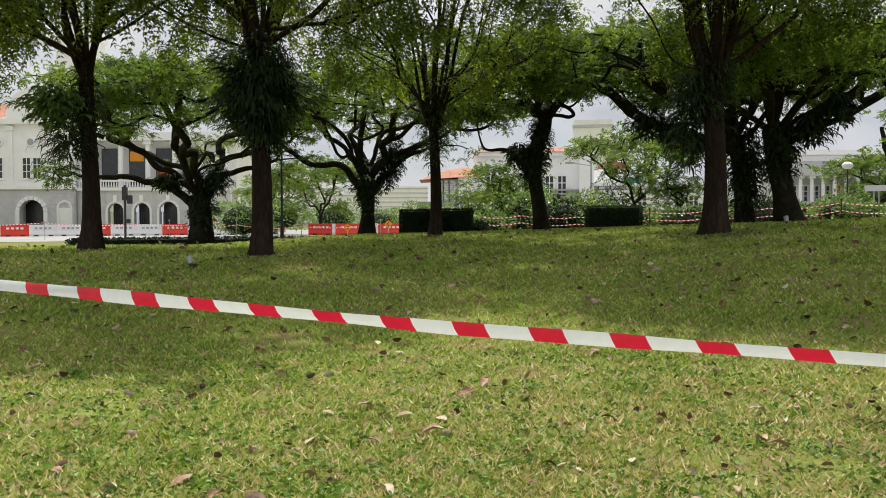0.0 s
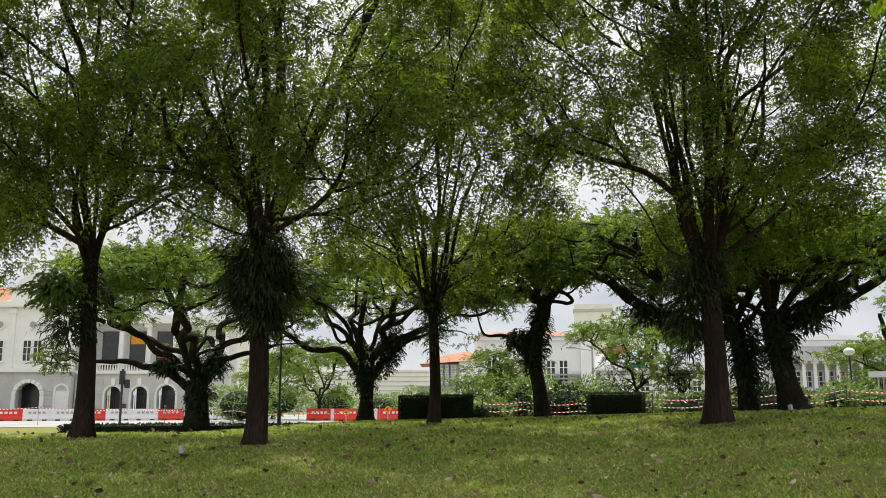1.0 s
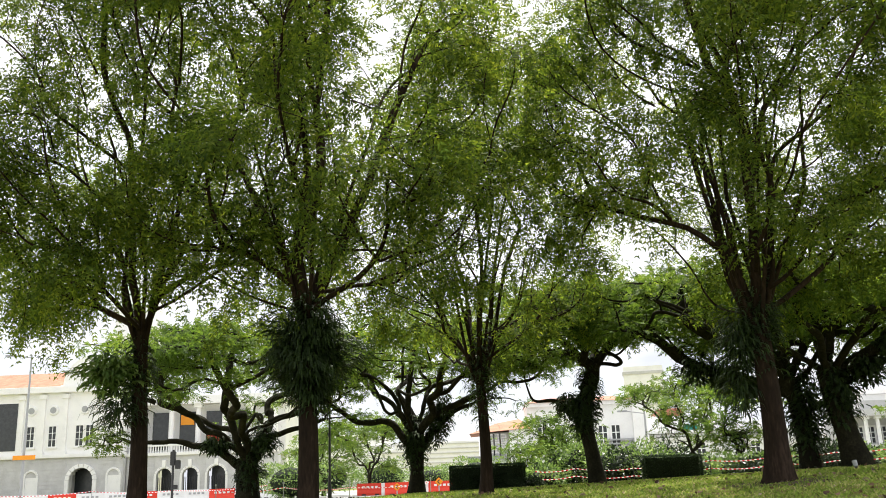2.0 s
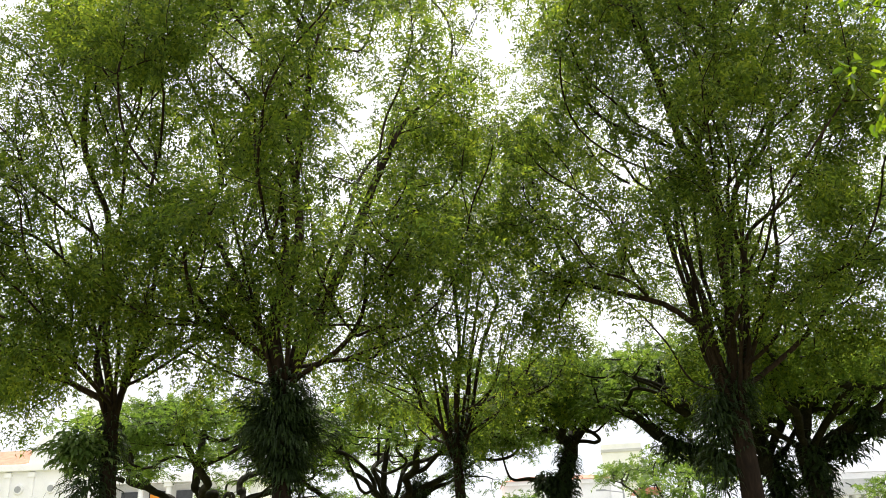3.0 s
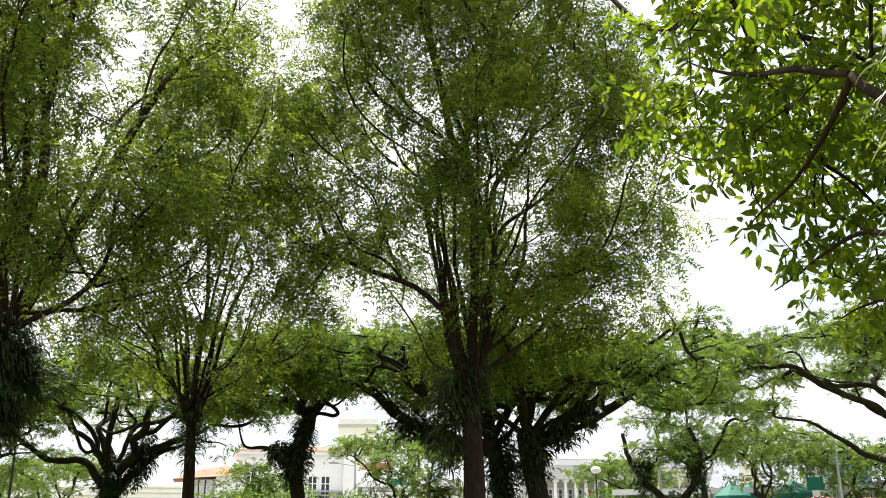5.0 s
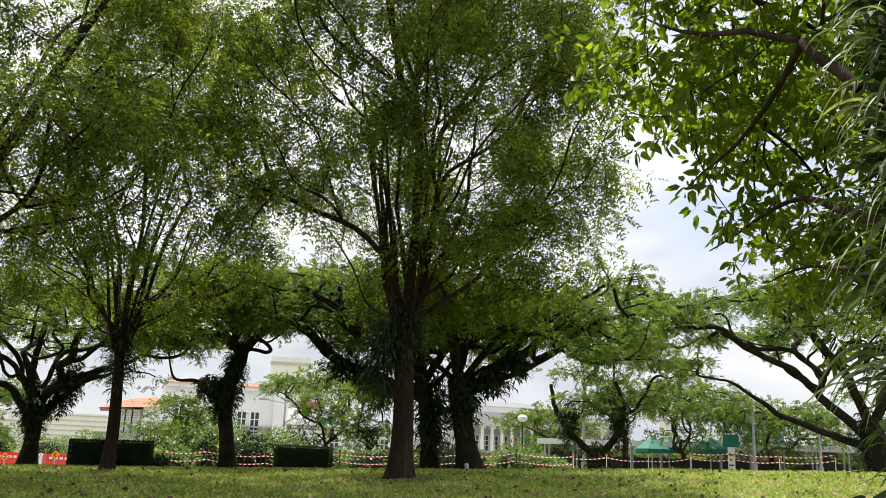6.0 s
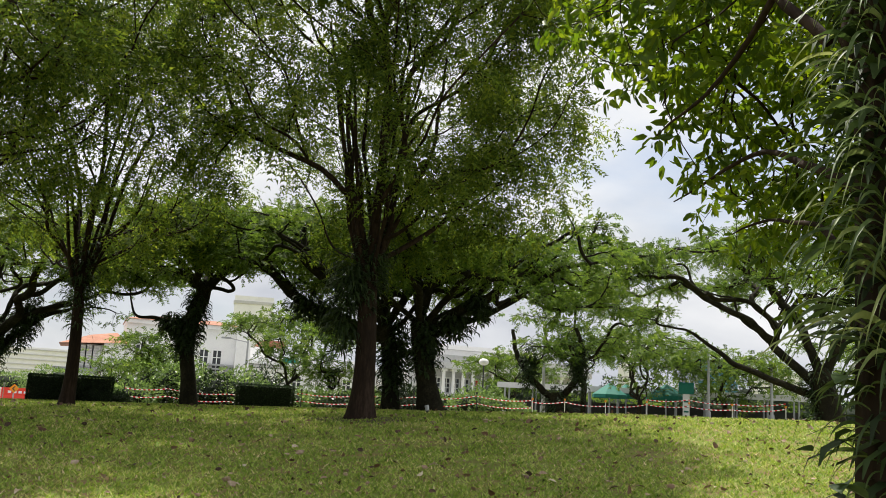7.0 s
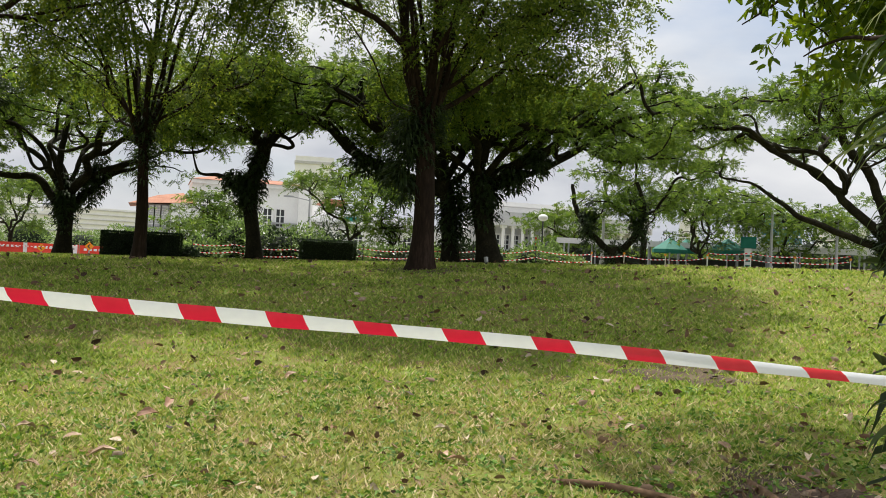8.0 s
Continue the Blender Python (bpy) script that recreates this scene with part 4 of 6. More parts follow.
def near_tape():
    c, s = math.cos(radians(20)), math.sin(radians(20))
    pts = []
    for u, z in ((-9.17, 1.46), (-2.6, 1.325), (-0.8, 1.228), (0.25, 1.192), (1.05, 1.15)):
        pts.append((2.2 * s + u * c, 2.2 * c - u * s, z))
    foot = polar(50.0, 3.55)
    pts.append((foot.x - 0.2, foot.y - 0.18, 1.12))
    tape_line("barrier_tape", pts, 0.031, 0.205, 0.43, 0.0, "red and white striped barrier tape strung across the lawn", "", 0.03, True, ((7.5, 9.0, 10.2, 11.5), (1.2, 1.06, 0.8, 0.72)))


near_tape()


# ---- grass ----
def grass():
    """Short blades over the near lawn, thinner with distance."""
    rng = np.random.default_rng(9)
    n = 620000
    az = np.radians(rng.uniform(-42, 58, n) + rng.normal(0, 6, n))
    r = 0.5 + 35.5 * rng.uniform(0, 1, n) ** 2.3
    x, y = r * np.sin(az), r * np.cos(az)
    bare = np.sin(x * 1.1 + 2 * np.sin(y * 0.7)) * np.sin(y * 1.3 + 1.5 * np.sin(x * 0.9)) + 0.5 * np.sin(3.1 * x + y) * np.sin(2.3 * y - x)
    bare = bare + 1.3 * np.exp(-((x - 3.6) ** 2 + (y - 3.7) ** 2) / 1.6)
    keep = bare + rng.normal(0, 0.5, n) < 0.95
    x, y, r = x[keep], y[keep], r[keep]
    n = len(x)
    z = ground_z(x, y)
    h = rng.uniform(0.012, 0.042, n) * (1 + r * 0.03)
    w = rng.uniform(0.0025, 0.0075, n) * (1 + 0.13 * r)
    a, b = rng.uniform(0, 2 * np.pi, n), rng.uniform(0, 2 * np.pi, n)
    lean = rng.uniform(0.3, 1.7, n) * h
    base = np.stack([x, y, z], -1)
    sd = np.stack([np.cos(a), np.sin(a), np.zeros(n)], -1) * w[:, None]
    tip = base + np.stack([np.cos(b) * lean, np.sin(b) * lean, h], -1)
    v = np.stack([base - sd, base + sd, tip], 1)
    # trodden, straw-coloured turf by the tape, fresher green up the mound
    dry = rng.uniform(0, 1, n) < np.clip((10.5 - np.hypot(x, y) + 1.2 * np.sin(x * 0.9)) / 5.5, 0.06, 0.95)
    for name, mask, mat, label in (("dry_grass", dry, M_BLADE, "short coarse green grass with dry straw blades"), ("grass", ~dry, M_TURF, "short fresh green grass on the mound")):
        q = v[mask].reshape(-1, 3)
        tagged(raw(name, q, np.arange(len(q)).reshape(-1, 3), mat), label, "grass", kind="stuff")
    # small broad-leaved weeds in patches among the blades
    m = 1500
    az, r = np.radians(rng.uniform(-32, 50, m)), 3.4 + 5.5 * rng.uniform(0, 1, m) ** 1.3
    c = np.repeat(np.stack([r * np.sin(az), r * np.cos(az)], -1), 14, axis=0) + rng.normal(0, 0.07, (m * 14, 2))
    c = np.column_stack([c, ground_z(c[:, 0], c[:, 1]) + rng.uniform(0.006, 0.03, m * 14)])
    v, f = leaves(rng, c, rng.normal(0, 1, (m * 14, 3)) * np.array([1, 1, 0.3]), 0.04, 0.02, 0.3, 0.5)
    tagged(raw("lawn_weed", v, f, M_WEED), "small broad-leaved green weeds growing through the lawn", "weeds", kind="stuff")


grass()


def leaf_bm(seed, L=0.1, mat=None):
    """A curled dry leaf with a midrib."""
    rng = random.Random(seed)
    bm = bmesh.new()
    rows = []
    curl, twist = rng.uniform(-0.5, 0.9), rng.uniform(-0.6, 0.6)
    for s in range(6):
        u = s / 5
        w = L * rng.uniform(0.24, 0.3) * math.sin(math.pi * min(0.97, u * 0.92 + 0.06)) ** 0.7
        z = L * 0.12 * math.sin(u * 3) + L * 0.1
        rows.append([bm.verts.new((x * w * math.cos(curl * abs(x)) + twist * z * 0.3, (u - 0.5) * L, z + abs(x) * w * curl * rng.uniform(0.4, 1.0))) for x in (-1, -0.5, 0, 0.5, 1)])
    for a, b in zip(rows, rows[1:]):
        for i in range(4):
            bm.faces.new((a[i], a[i + 1], b[i + 1], b[i]))
    me = bpy.data.meshes.new("fallen_leaf")
    bm.to_mesh(me)
    bm.free()
    me.materials.append(mat or M_DEAD)
    return me


def fallen_leaves():
    rng = random.Random(4)
    shapes = [leaf_bm(i) for i in range(8)]
    pale = [leaf_bm(i + 20, mat=M_DEAD_PALE) for i in range(4)]
    # the ones that stand out: azimuth, distance, size
    spots = [(1.5, 7.0, 1.9), (-0.7, 6.0, 1.7), (-11.6, 9.0, 1.6), (2.5, 7.4, 1.7), (19.7, 5.9, 1.5), (20.6, 5.8, 1.4), (-16.5, 5.2, 1.5), (-8.6, 5.2, 1.2), (9.6, 8.6, 1.5), (-15.0, 6.3, 1.2)]
    for _ in range(270):
        r = 3.6 + 15 * rng.random() ** 1.4
        spots.append((rng.uniform(-32, 50), r, rng.uniform(0.6, 1.5)))
    for n, (az, r, k) in enumerate(spots):
        x, y = r * math.sin(radians(az)), r * math.cos(radians(az))
        ob = new("fallen_leaf", rng.choice(pale if n < 10 or n % 9 == 0 else shapes))
        ob.matrix_basis = pose(x, y, gz(x, y) + 0.012, rng.uniform(-25, 25), rng.uniform(-25, 25), rng.uniform(0, 360)) @ Matrix.Scale(k, 4)
        tagged(ob, "dry curled brown leaf lying on the lawn", "leaf", "fallen leaves on the lawn")
    r2 = np.random.default_rng(31)
    n = 2300
    az, r = np.radians(r2.uniform(-40, 60, n)), 3.5 + 24 * r2.uniform(0, 1, n) ** 0.9
    # thicker litter under the near tree, also darkening the ground for its shade
    m = 700
    az = np.concatenate([az, np.radians(r2.normal(43, 8, m))])
    r = np.concatenate([r, np.abs(r2.normal(0, 1.6, m)) + 3.6])
    x, y = r * np.sin(az), r * np.cos(az)
    c = np.stack([x, y, ground_z(x, y) + 0.022 + 0.0012 * r], -1)
    w = r2.normal(0, 1, (len(x), 3)) * np.array([1, 1, 0.35])
    far = (0.5 + np.minimum(r, 14) / 14)[:, None]
    v, f = leaves(r2, c, w, 0.062 * far, 0.034 * far, 0.3, 0.6, True)
    tagged(raw("leaf_litter", v, f, M_DEAD_FAR), "scattered small dry leaves on the lawn", "leaf litter", kind="stuff")


fallen_leaves()


def soil_patch(cx, cy, size, label):
    """Worn earth with an uneven rim, a finger's breadth proud of the turf."""
    n, m = 72, 14
    v = [(cx, cy, gz(cx, cy) + 0.016)]
    for j in range(1, m + 1):
        for i in range(n):
            a = 2 * math.pi * i / n
            rim = size * (1 + 0.25 * math.sin(3 * a + cx) + 0.15 * math.sin(7 * a + cy) + 0.1 * math.sin(13 * a + 2))
            x, y = cx + math.cos(a) * rim * j / m, cy + math.sin(a) * rim * j / m
            v.append((x, y, gz(x, y) + 0.018 * (1 - (j / m) ** 6) - 0.006 * (j == m) + 0.004 * math.sin(9 * x) * math.sin(8 * y)))
    bm = bmesh.new()
    q = [bm.verts.new(p) for p in v]
    for i in range(n):
        bm.faces.new((q[0], q[1 + i], q[1 + (i + 1) % n]))
        for j in range(m - 1):
            a, b = 1 + j * n + i, 1 + j * n + (i + 1) % n
            bm.faces.new((q[a], q[a + n], q[b + n], q[b]))
    tagged(part("soil_patch", bm, M_SOIL), label, "soil", kind="structure")


# bare earth whose dark colour also stands for the tree's shade
soil_patch(3.7, 3.7, 1.05, "worn bare brown earth under the near tree, darkened for its shade")
for az, r, w in ((33.8, 9.6, 0.55), (16.85, 20.0, 1.15), (-11.5, 18.5, 0.75), (-21.5, 21.0, 0.6), (-0.5, 25.0, 0.6)):
    p = polar(az, r)
    soil_patch(p.x, p.y, w, "bare brown earth worn through the lawn")


def root(points, r0, name="tree_root"):
    pts = []
    for az, r, lift in points:
        q = polar(az, r)
        pts.append((q.x, q.y, q.z + lift))
    v, f = tubes([smooth_line(pts, np.linspace(r0, r0 * 0.4, len(pts)))], 10)
    tagged(raw(name, v, f, M_ROOT, None, True), "brown tree root breaking through the lawn", "root", "roots of the near tree")


root([(48, 3.7, 0.06), (42, 4.6, 0.03), (36, 5.3, 0.02), (31, 5.55, 0.03), (27, 5.6, 0.02), (25, 5.65, -0.04)], 0.04)
root([(48, 3.8, 0.06), (43, 4.9, 0.03), (39, 5.8, 0.02), (36.5, 6.5, -0.03)], 0.05)
root([(50, 3.9, 0.08), (47, 5.0, 0.03), (45, 6.2, -0.03)], 0.05)


def spot_lamp(az, r, tilt):
    p = polar(az, r)
    ob = thing("ground_spotlight", Matrix.Translation(p) @ pose(0, 0, 0, 0, 0, tilt), "small grey spotlight standing on the lawn", "spotlight", "lawn spotlights")
    part("stake", one_rod((0, 0, -0.05), (0, 0, 0.12), 0.018), M_BLACK, ob)
    bm = bmesh.new()
    rod(bm, (0, -0.02, 0.07), (0, 0.04, 0.19), 0.045, 0.055, 14)
    part("lamp_head", bm, M_METAL, ob)
    part("base_plate", one_box(-0.07, 0.07, -0.05, 0.05, -0.02, 0.015, bevel=0.006), M_BLACK, ob)


spot_lamp(21.0, 22.0, 0)
spot_lamp(-15.8, 16.5, 40)
spot_lamp(-13.5, 38, 0)


# ---- street and buildings ----
def sheet(name, az0, az1, r0, r1, lift, mat, label, category):
    aa, rr = np.radians(np.linspace(az0, az1, 60)), np.linspace(r0, r1, 24)
    R, A = np.meshgrid(rr, aa, indexing="ij")
    X, Y = R * np.sin(A), R * np.cos(A)
    v = np.stack([X, Y, ground_z(X, Y) + lift], -1).reshape(-1, 3)
    i, j = np.meshgrid(np.arange(23), np.arange(59), indexing="ij")
    a = i * 60 + j
    ob = raw(name, v, np.stack([a, a + 60, a + 61, a + 1], -1).reshape(-1, 4), mat, None, True)
    return tagged(ob, label, category, kind="structure")


sheet("road", -75, 2, 50, 136, 0.02, M_ROAD, "pale grey street surface beyond the lawn", "road")
sheet("pavement", 2.2, 75, 52, 90, 0.02, M_ROAD, "pale paved forecourt beyond the planting", "pavement")
sheet("planting_bed", -1, 26, 40.5, 47, 0.03, M_SOIL, "bare brown soil of a planting bed", "soil")


def house(name, x, y, z, rot, label, category="building"):
    return thing(name, pose(x, y, z, 0, 0, rot), label, category, "buildings round the park")


def arch_wall(bm, x0, x1, z0, z1, y, depth, holes):
    """Wall slab with arched holes (centre, half width, foot, spring) cut right through."""
    holes = sorted(holes)
    xs = x0
    for c, w, f, sp in holes:
        box(bm, xs, c - w, y, y + depth, z0, z1)
        if f > z0:
            box(bm, c - w, c + w, y, y + depth, z0, f)
        n = 10
        for k in range(n):            # the arch as narrow blocks under a flat top
            u0, u1 = -w + 2 * w * k / n, -w + 2 * w * (k + 1) / n
            m = (u0 + u1) / 2
            box(bm, c + u0, c + u1, y, y + depth, sp + math.sqrt(max(0, w * w - m * m)), z1)
        xs = c + w
    box(bm, xs, x1, y, y + depth, z0, z1)


def arch_ring(c, w, f, sp, y, t=0.28, d=0.22):
    """Raised surround of an arch, stone by stone."""
    bm = bmesh.new()
    n = 9
    for k in range(n):
        a0, a1 = math.pi * k / n + 0.02, math.pi * (k + 1) / n - 0.02
        pts = [(math.cos(a) * rr, math.sin(a) * rr) for a, rr in ((a0, w), (a1, w), (a1, w + t), (a0, w + t))]
        lo = [bm.verts.new((c + px, y, sp + pz)) for px, pz in pts]
        hi = [bm.verts.new((c + px, y - d, sp + pz)) for px, pz in pts]
        bm.faces.new(hi), bm.faces.new(lo[::-1])
        for i in range(4):
            bm.faces.new((lo[i], lo[(i + 1) % 4], hi[(i + 1) % 4], hi[i]))
    box(bm, c - w - t, c - w, y - d, y, f, sp)
    box(bm, c + w, c + w + t, y - d, y, f, sp)
    return bm


def window(parent, x, z, w, h, y, mat=None, bars=(2, 3), proud=0.12, sill=True):
    """Window set in a wall: surround, panes behind, glazing bars."""
    ob = part("window", one_box(x - w / 2, x + w / 2, y - 0.01, y + 0.03, z, z + h), mat or M_DARK, parent)
    bm = bmesh.new()
    t = 0.16
    box(bm, x - w / 2 - t, x - w / 2, y - proud, y, z - t, z + h + t)
    box(bm, x + w / 2, x + w / 2 + t, y - proud, y, z - t, z + h + t)
    box(bm, x - w / 2, x + w / 2, y - proud, y, z + h, z + h + t)
    if sill:
        box(bm, x - w / 2 - 0.3, x + w / 2 + 0.3, y - proud * 2, y, z - 2 * t, z - t)
    part("frame", bm, M_PLASTER, ob)
    bm = bmesh.new()
    for k in range(1, bars[0]):
        u = x - w / 2 + w * k / bars[0]
        box(bm, u - 0.05, u + 0.05, y - 0.06, y - 0.012, z, z + h)
    for k in range(1, bars[1]):
        u = z + h * k / bars[1]
        box(bm, x - w / 2, x + w / 2, y - 0.05, y - 0.014, u - 0.04, u + 0.04)
    part("glazing_bar", bm, M_PLASTER, ob)
    return ob


def courses(bm, x0, x1, z0, z1, y, n, proud=0.05):
    """Raised stone courses with joints between them."""
    h = (z1 - z0) / n
    for k in range(n):
        box(bm, x0, x1, y - proud, y, z0 + k * h + 0.04, z0 + (k + 1) * h - 0.04)


def theatre():
    y0 = 140.0
    ob = house("theatre_building", -60, y0, 0.6, 0, "white classical building with grey rusticated arches and terracotta roof", "theatre")
    X = lambda az: y0 * math.tan(radians(az)) + 60
    xl, xm, xr = X(-34), X(-22.4), X(-13.5)
    bm = bmesh.new()
    main = X(-24.65)
    side = [X(-27.3), X(-22.9)]
    arch_wall(bm, xl, xm, 0, 6.5, 0, 1.0, [(main, 1.9, 0, 3.0)])
    part("lower_wall", bm, M_STONE, ob, "grey rusticated ground storey")
    bm = bmesh.new()
    courses(bm, xl, main - 2.5, 0.1, 6.4, 0, 11)
    courses(bm, main + 2.5, xm, 0.1, 6.4, 0, 11)
    part("stonework", bm, M_STONE, ob)
    part("arch_surround", arch_ring(main, 1.9, 0, 3.0, 0, 0.6, 0.35), M_PLASTER, ob)
    # dark sheet that paints the shade inside the entrance arch
    part("arch_shade", one_box(main - 2.2, main + 2.2, 2.6, 2.8, 0, 6), M_DARK, ob)
    for x in side + [X(-29.5)]:
        w = part("blind_window", arch_ring(x, 0.9, 0.6, 3.6, 0, 0.3, 0.2), M_PLASTER, ob)
        part("panel", one_box(x - 0.88, x + 0.88, -0.09, -0.055, 0.6, 3.6), M_PLASTER, w)
    part("string_course", one_box(xl, xm + 0.15, -0.55, 1.0, 6.5, 7.05, bevel=0.05), M_PLASTER, ob)
    part("upper_wall", one_box(xl, xm, 0, 1.0, 7.05, 17.6), M_PLASTER, ob, "white plastered upper storeys")
    for az in (-33.0, -31.4, -29.6, -28.0, -26.9, -25.7, -23.7, -22.6):
        bm = bmesh.new()
        box(bm, X(az) - 0.35, X(az) + 0.35, -0.35, 0, 7.5, 16.4)
        box(bm, X(az) - 0.5, X(az) + 0.5, -0.5, 0, 7.06, 7.5)
        box(bm, X(az) - 0.55, X(az) + 0.55, -0.55, 0, 15.7, 16.4)
        part("pilaster", bm, M_PLASTER, ob)
    for az in (-26.35, -24.9, -24.35, -27.5):
        window(ob, X(az), 8.3, 1.15, 3.1, 0)
    for az in (-26.35, -24.65, -27.5, -30.5):
        bm = bmesh.new()
        bmesh.ops.create_cone(bm, cap_ends=True, segments=20, radius1=0.85, radius2=0.7, depth=0.3, matrix=Matrix.Translation((X(az), -0.14, 13.9)) @ pose(0, 0, 0, 90))
        o = part("round_window", bm, M_PLASTER, ob)
        bm = bmesh.new()
        bmesh.ops.create_cone(bm, cap_ends=True, segments=20, radius1=0.5, radius2=0.5, depth=0.08, matrix=Matrix.Translation((X(az), -0.31, 13.9)) @ pose(0, 0, 0, 90))
        part("pane", bm, M_METAL, o)
    part("tall_window", one_box(X(-29.7), X(-28.25), -0.05, 0.02, 7.8, 15.2), M_DARK, ob)
    part("cornice", one_box(xl, xm + 0.3, -0.9, 1.2, 16.6, 17.6, bevel=0.08), M_PLASTER, ob)
    # pediment over the entrance
    bm = bmesh.new()
    n, w = 12, 5.2
    c = X(-24.4)
    lo = [(-w, 17.6), (w, 17.6)] + [(w * math.cos(math.pi * k / n) * 0.85, 17.8 + 4.6 * math.sin(math.pi * k / n)) for k in range(n + 1)]
    a = [bm.verts.new((c + px, -0.5, pz)) for px, pz in lo]
    b = [bm.verts.new((c + px, 0.8, pz)) for px, pz in lo]
    bm.faces.new(a), bm.faces.new(b[::-1])
    for i in range(len(lo)):
        j = (i + 1) % len(lo)
        bm.faces.new((a[i], b[i], b[j], a[j]))
    bmesh.ops.recalc_face_normals(bm, faces=bm.faces[:])
    part("pediment", bm, M_PLASTER, ob)
    # clock tower rising behind
    t = part("tower", one_box(X(-24.0), X(-22.0), 5, 11, 17.5, 36, bevel=0.1), M_PLASTER, ob, "white plastered tower")
    for k, z in enumerate((20, 26, 31)):
        part("tower_band", one_box(X(-24.0) - 0.3, X(-22.0) + 0.3, 4.7, 11.3, z, z + 0.7, bevel=0.05), M_PLASTER, t)
    # tiled roof behind the cornice
    bm = bmesh.new()
    p = [(xl, 0.5, 17.6), (X(-25.2), 0.5, 17.6), (X(-26.2), 9, 21.0), (xl, 9, 21.0), (xl, 18, 17.6), (X(-25.2), 18, 17.6)]
    v = [bm.verts.new(q) for q in p]
    bm.faces.new((v[0], v[1], v[2], v[3])), bm.faces.new((v[3], v[2], v[5], v[4])), bm.faces.new((v[1], v[5], v[2])), bm.faces.new((v[0], v[3], v[4])), bm.faces.new((v[0], v[4], v[5], v[1]))
    part("roof", bm, M_ROOF, ob, "orange clay tile roof")
    part("side_wall", one_box(xl, xm - 0.02, 3.0, 18, 0, 17.58), M_PLASTER, ob)
    # lower wing with open arches and a balustrade
    holes = [(X(-20.25), 1.25, 0.5, 3.1), (X(-18.75), 1.25, 0.5, 3.1), (X(-17.2), 1.45, 0.5, 3.1), (X(-15.4), 1.45, 0.5, 3.1)]
    bm = bmesh.new()
    arch_wall(bm, xm, xr, 0, 6.3, 1.4, 0.8, holes)
    part("wing_wall", bm, M_STONE, ob, "grey rusticated wing wall")
    xs = xm
    for c, w, f, sp in holes + [(xr + 0.35, 0, 0, 0)]:
        bm = bmesh.new()
        courses(bm, xs, c - w - 0.35, 0.1, 6.25, 1.4, 11)
        tagged(part("pier_stonework", bm, M_STONE, ob), kind="stuff")
        xs = c + w + 0.35
    for h in holes:
        part("arch_surround", arch_ring(*h, 1.4, 0.35, 0.2), M_PLASTER, ob)
        part("keystone", one_box(h[0] - 0.28, h[0] + 0.28, 0.95, 1.39, h[3] + h[1] + 0.1, 5.6), M_PLASTER, ob)
        # near-black sheet in place of the shade deep in each wing arch
        part("arch_shade", one_box(h[0] - h[1] - 0.1, h[0] + h[1] + 0.1, 4.0, 4.1, 0, 5.4), M_DARK, ob)
        bm = bmesh.new()
        for k in range(9):
            u = h[0] - h[1] + 2 * h[1] * (k + 0.5) / 9
            rod(bm, (u, 1.9, 0.5), (u, 1.9, 3.0), 0.05, sides=6)
        part("gate_grille", bm, M_BLACK, ob)
    part("wing_cornice", one_box(xm, xr, 0.9, 2.2, 6.3, 6.8, bevel=0.05), M_PLASTER, ob)
    bm = bmesh.new()
    x = xm + 0.3
    while x < xr:
        rod(bm, (x, 1.5, 6.8), (x, 1.5, 7.75), 0.12, 0.08, 8)
        x += 0.42
    part("balusters", bm, M_PLASTER, ob)
    part("rail", one_box(xm, xr, 1.3, 1.7, 7.75, 8.0), M_PLASTER, ob)
    part("wing_upper_wall", one_box(xm + 0.02, xr, 6.0, 7.0, 6.0, 15.8), M_PLASTER, ob)
    for k, az in enumerate((-21.9, -20.3, -18.7, -17.1, -15.5, -14.0)):
        bm = bmesh.new()
        rod(bm, (X(az), 4.2, 6.8), (X(az), 4.2, 13.8), 0.5, 0.42, 16)
        box(bm, X(az) - 0.65, X(az) + 0.65, 3.55, 4.85, 13.8, 14.4)
        part("column", bm, M_PLASTER, ob)
    for az, m in ((-19.5, M_DARK), (-17.9, M_RED), (-16.3, M_DARK), (-21.1, M_DARK)):
        part("banner", one_box(X(az) - 1.3, X(az) + 1.3, 5.4, 5.5, 7.3, 13.3), M_DARK, ob)
        if m is M_RED:
            part("banner_panel", one_box(X(az) - 1.1, X(az) + 1.1, 5.3, 5.38, 8.4, 10.2), M_RED, ob)
        elif az == -19.5:
            part("banner_panel", one_box(X(az) - 1.1, X(az) + 1.1, 5.3, 5.38, 11.2, 12.8), M_ORANGE, ob)
    part("wing_roof", one_box(xm, xr + 0.4, 3.2, 18, 14.4, 15.7), M_PLASTER, ob)
    part("wing_back", one_box(xr - 1, xr, 7.0, 18, 0, 14.38), M_PLASTER, ob)


theatre()


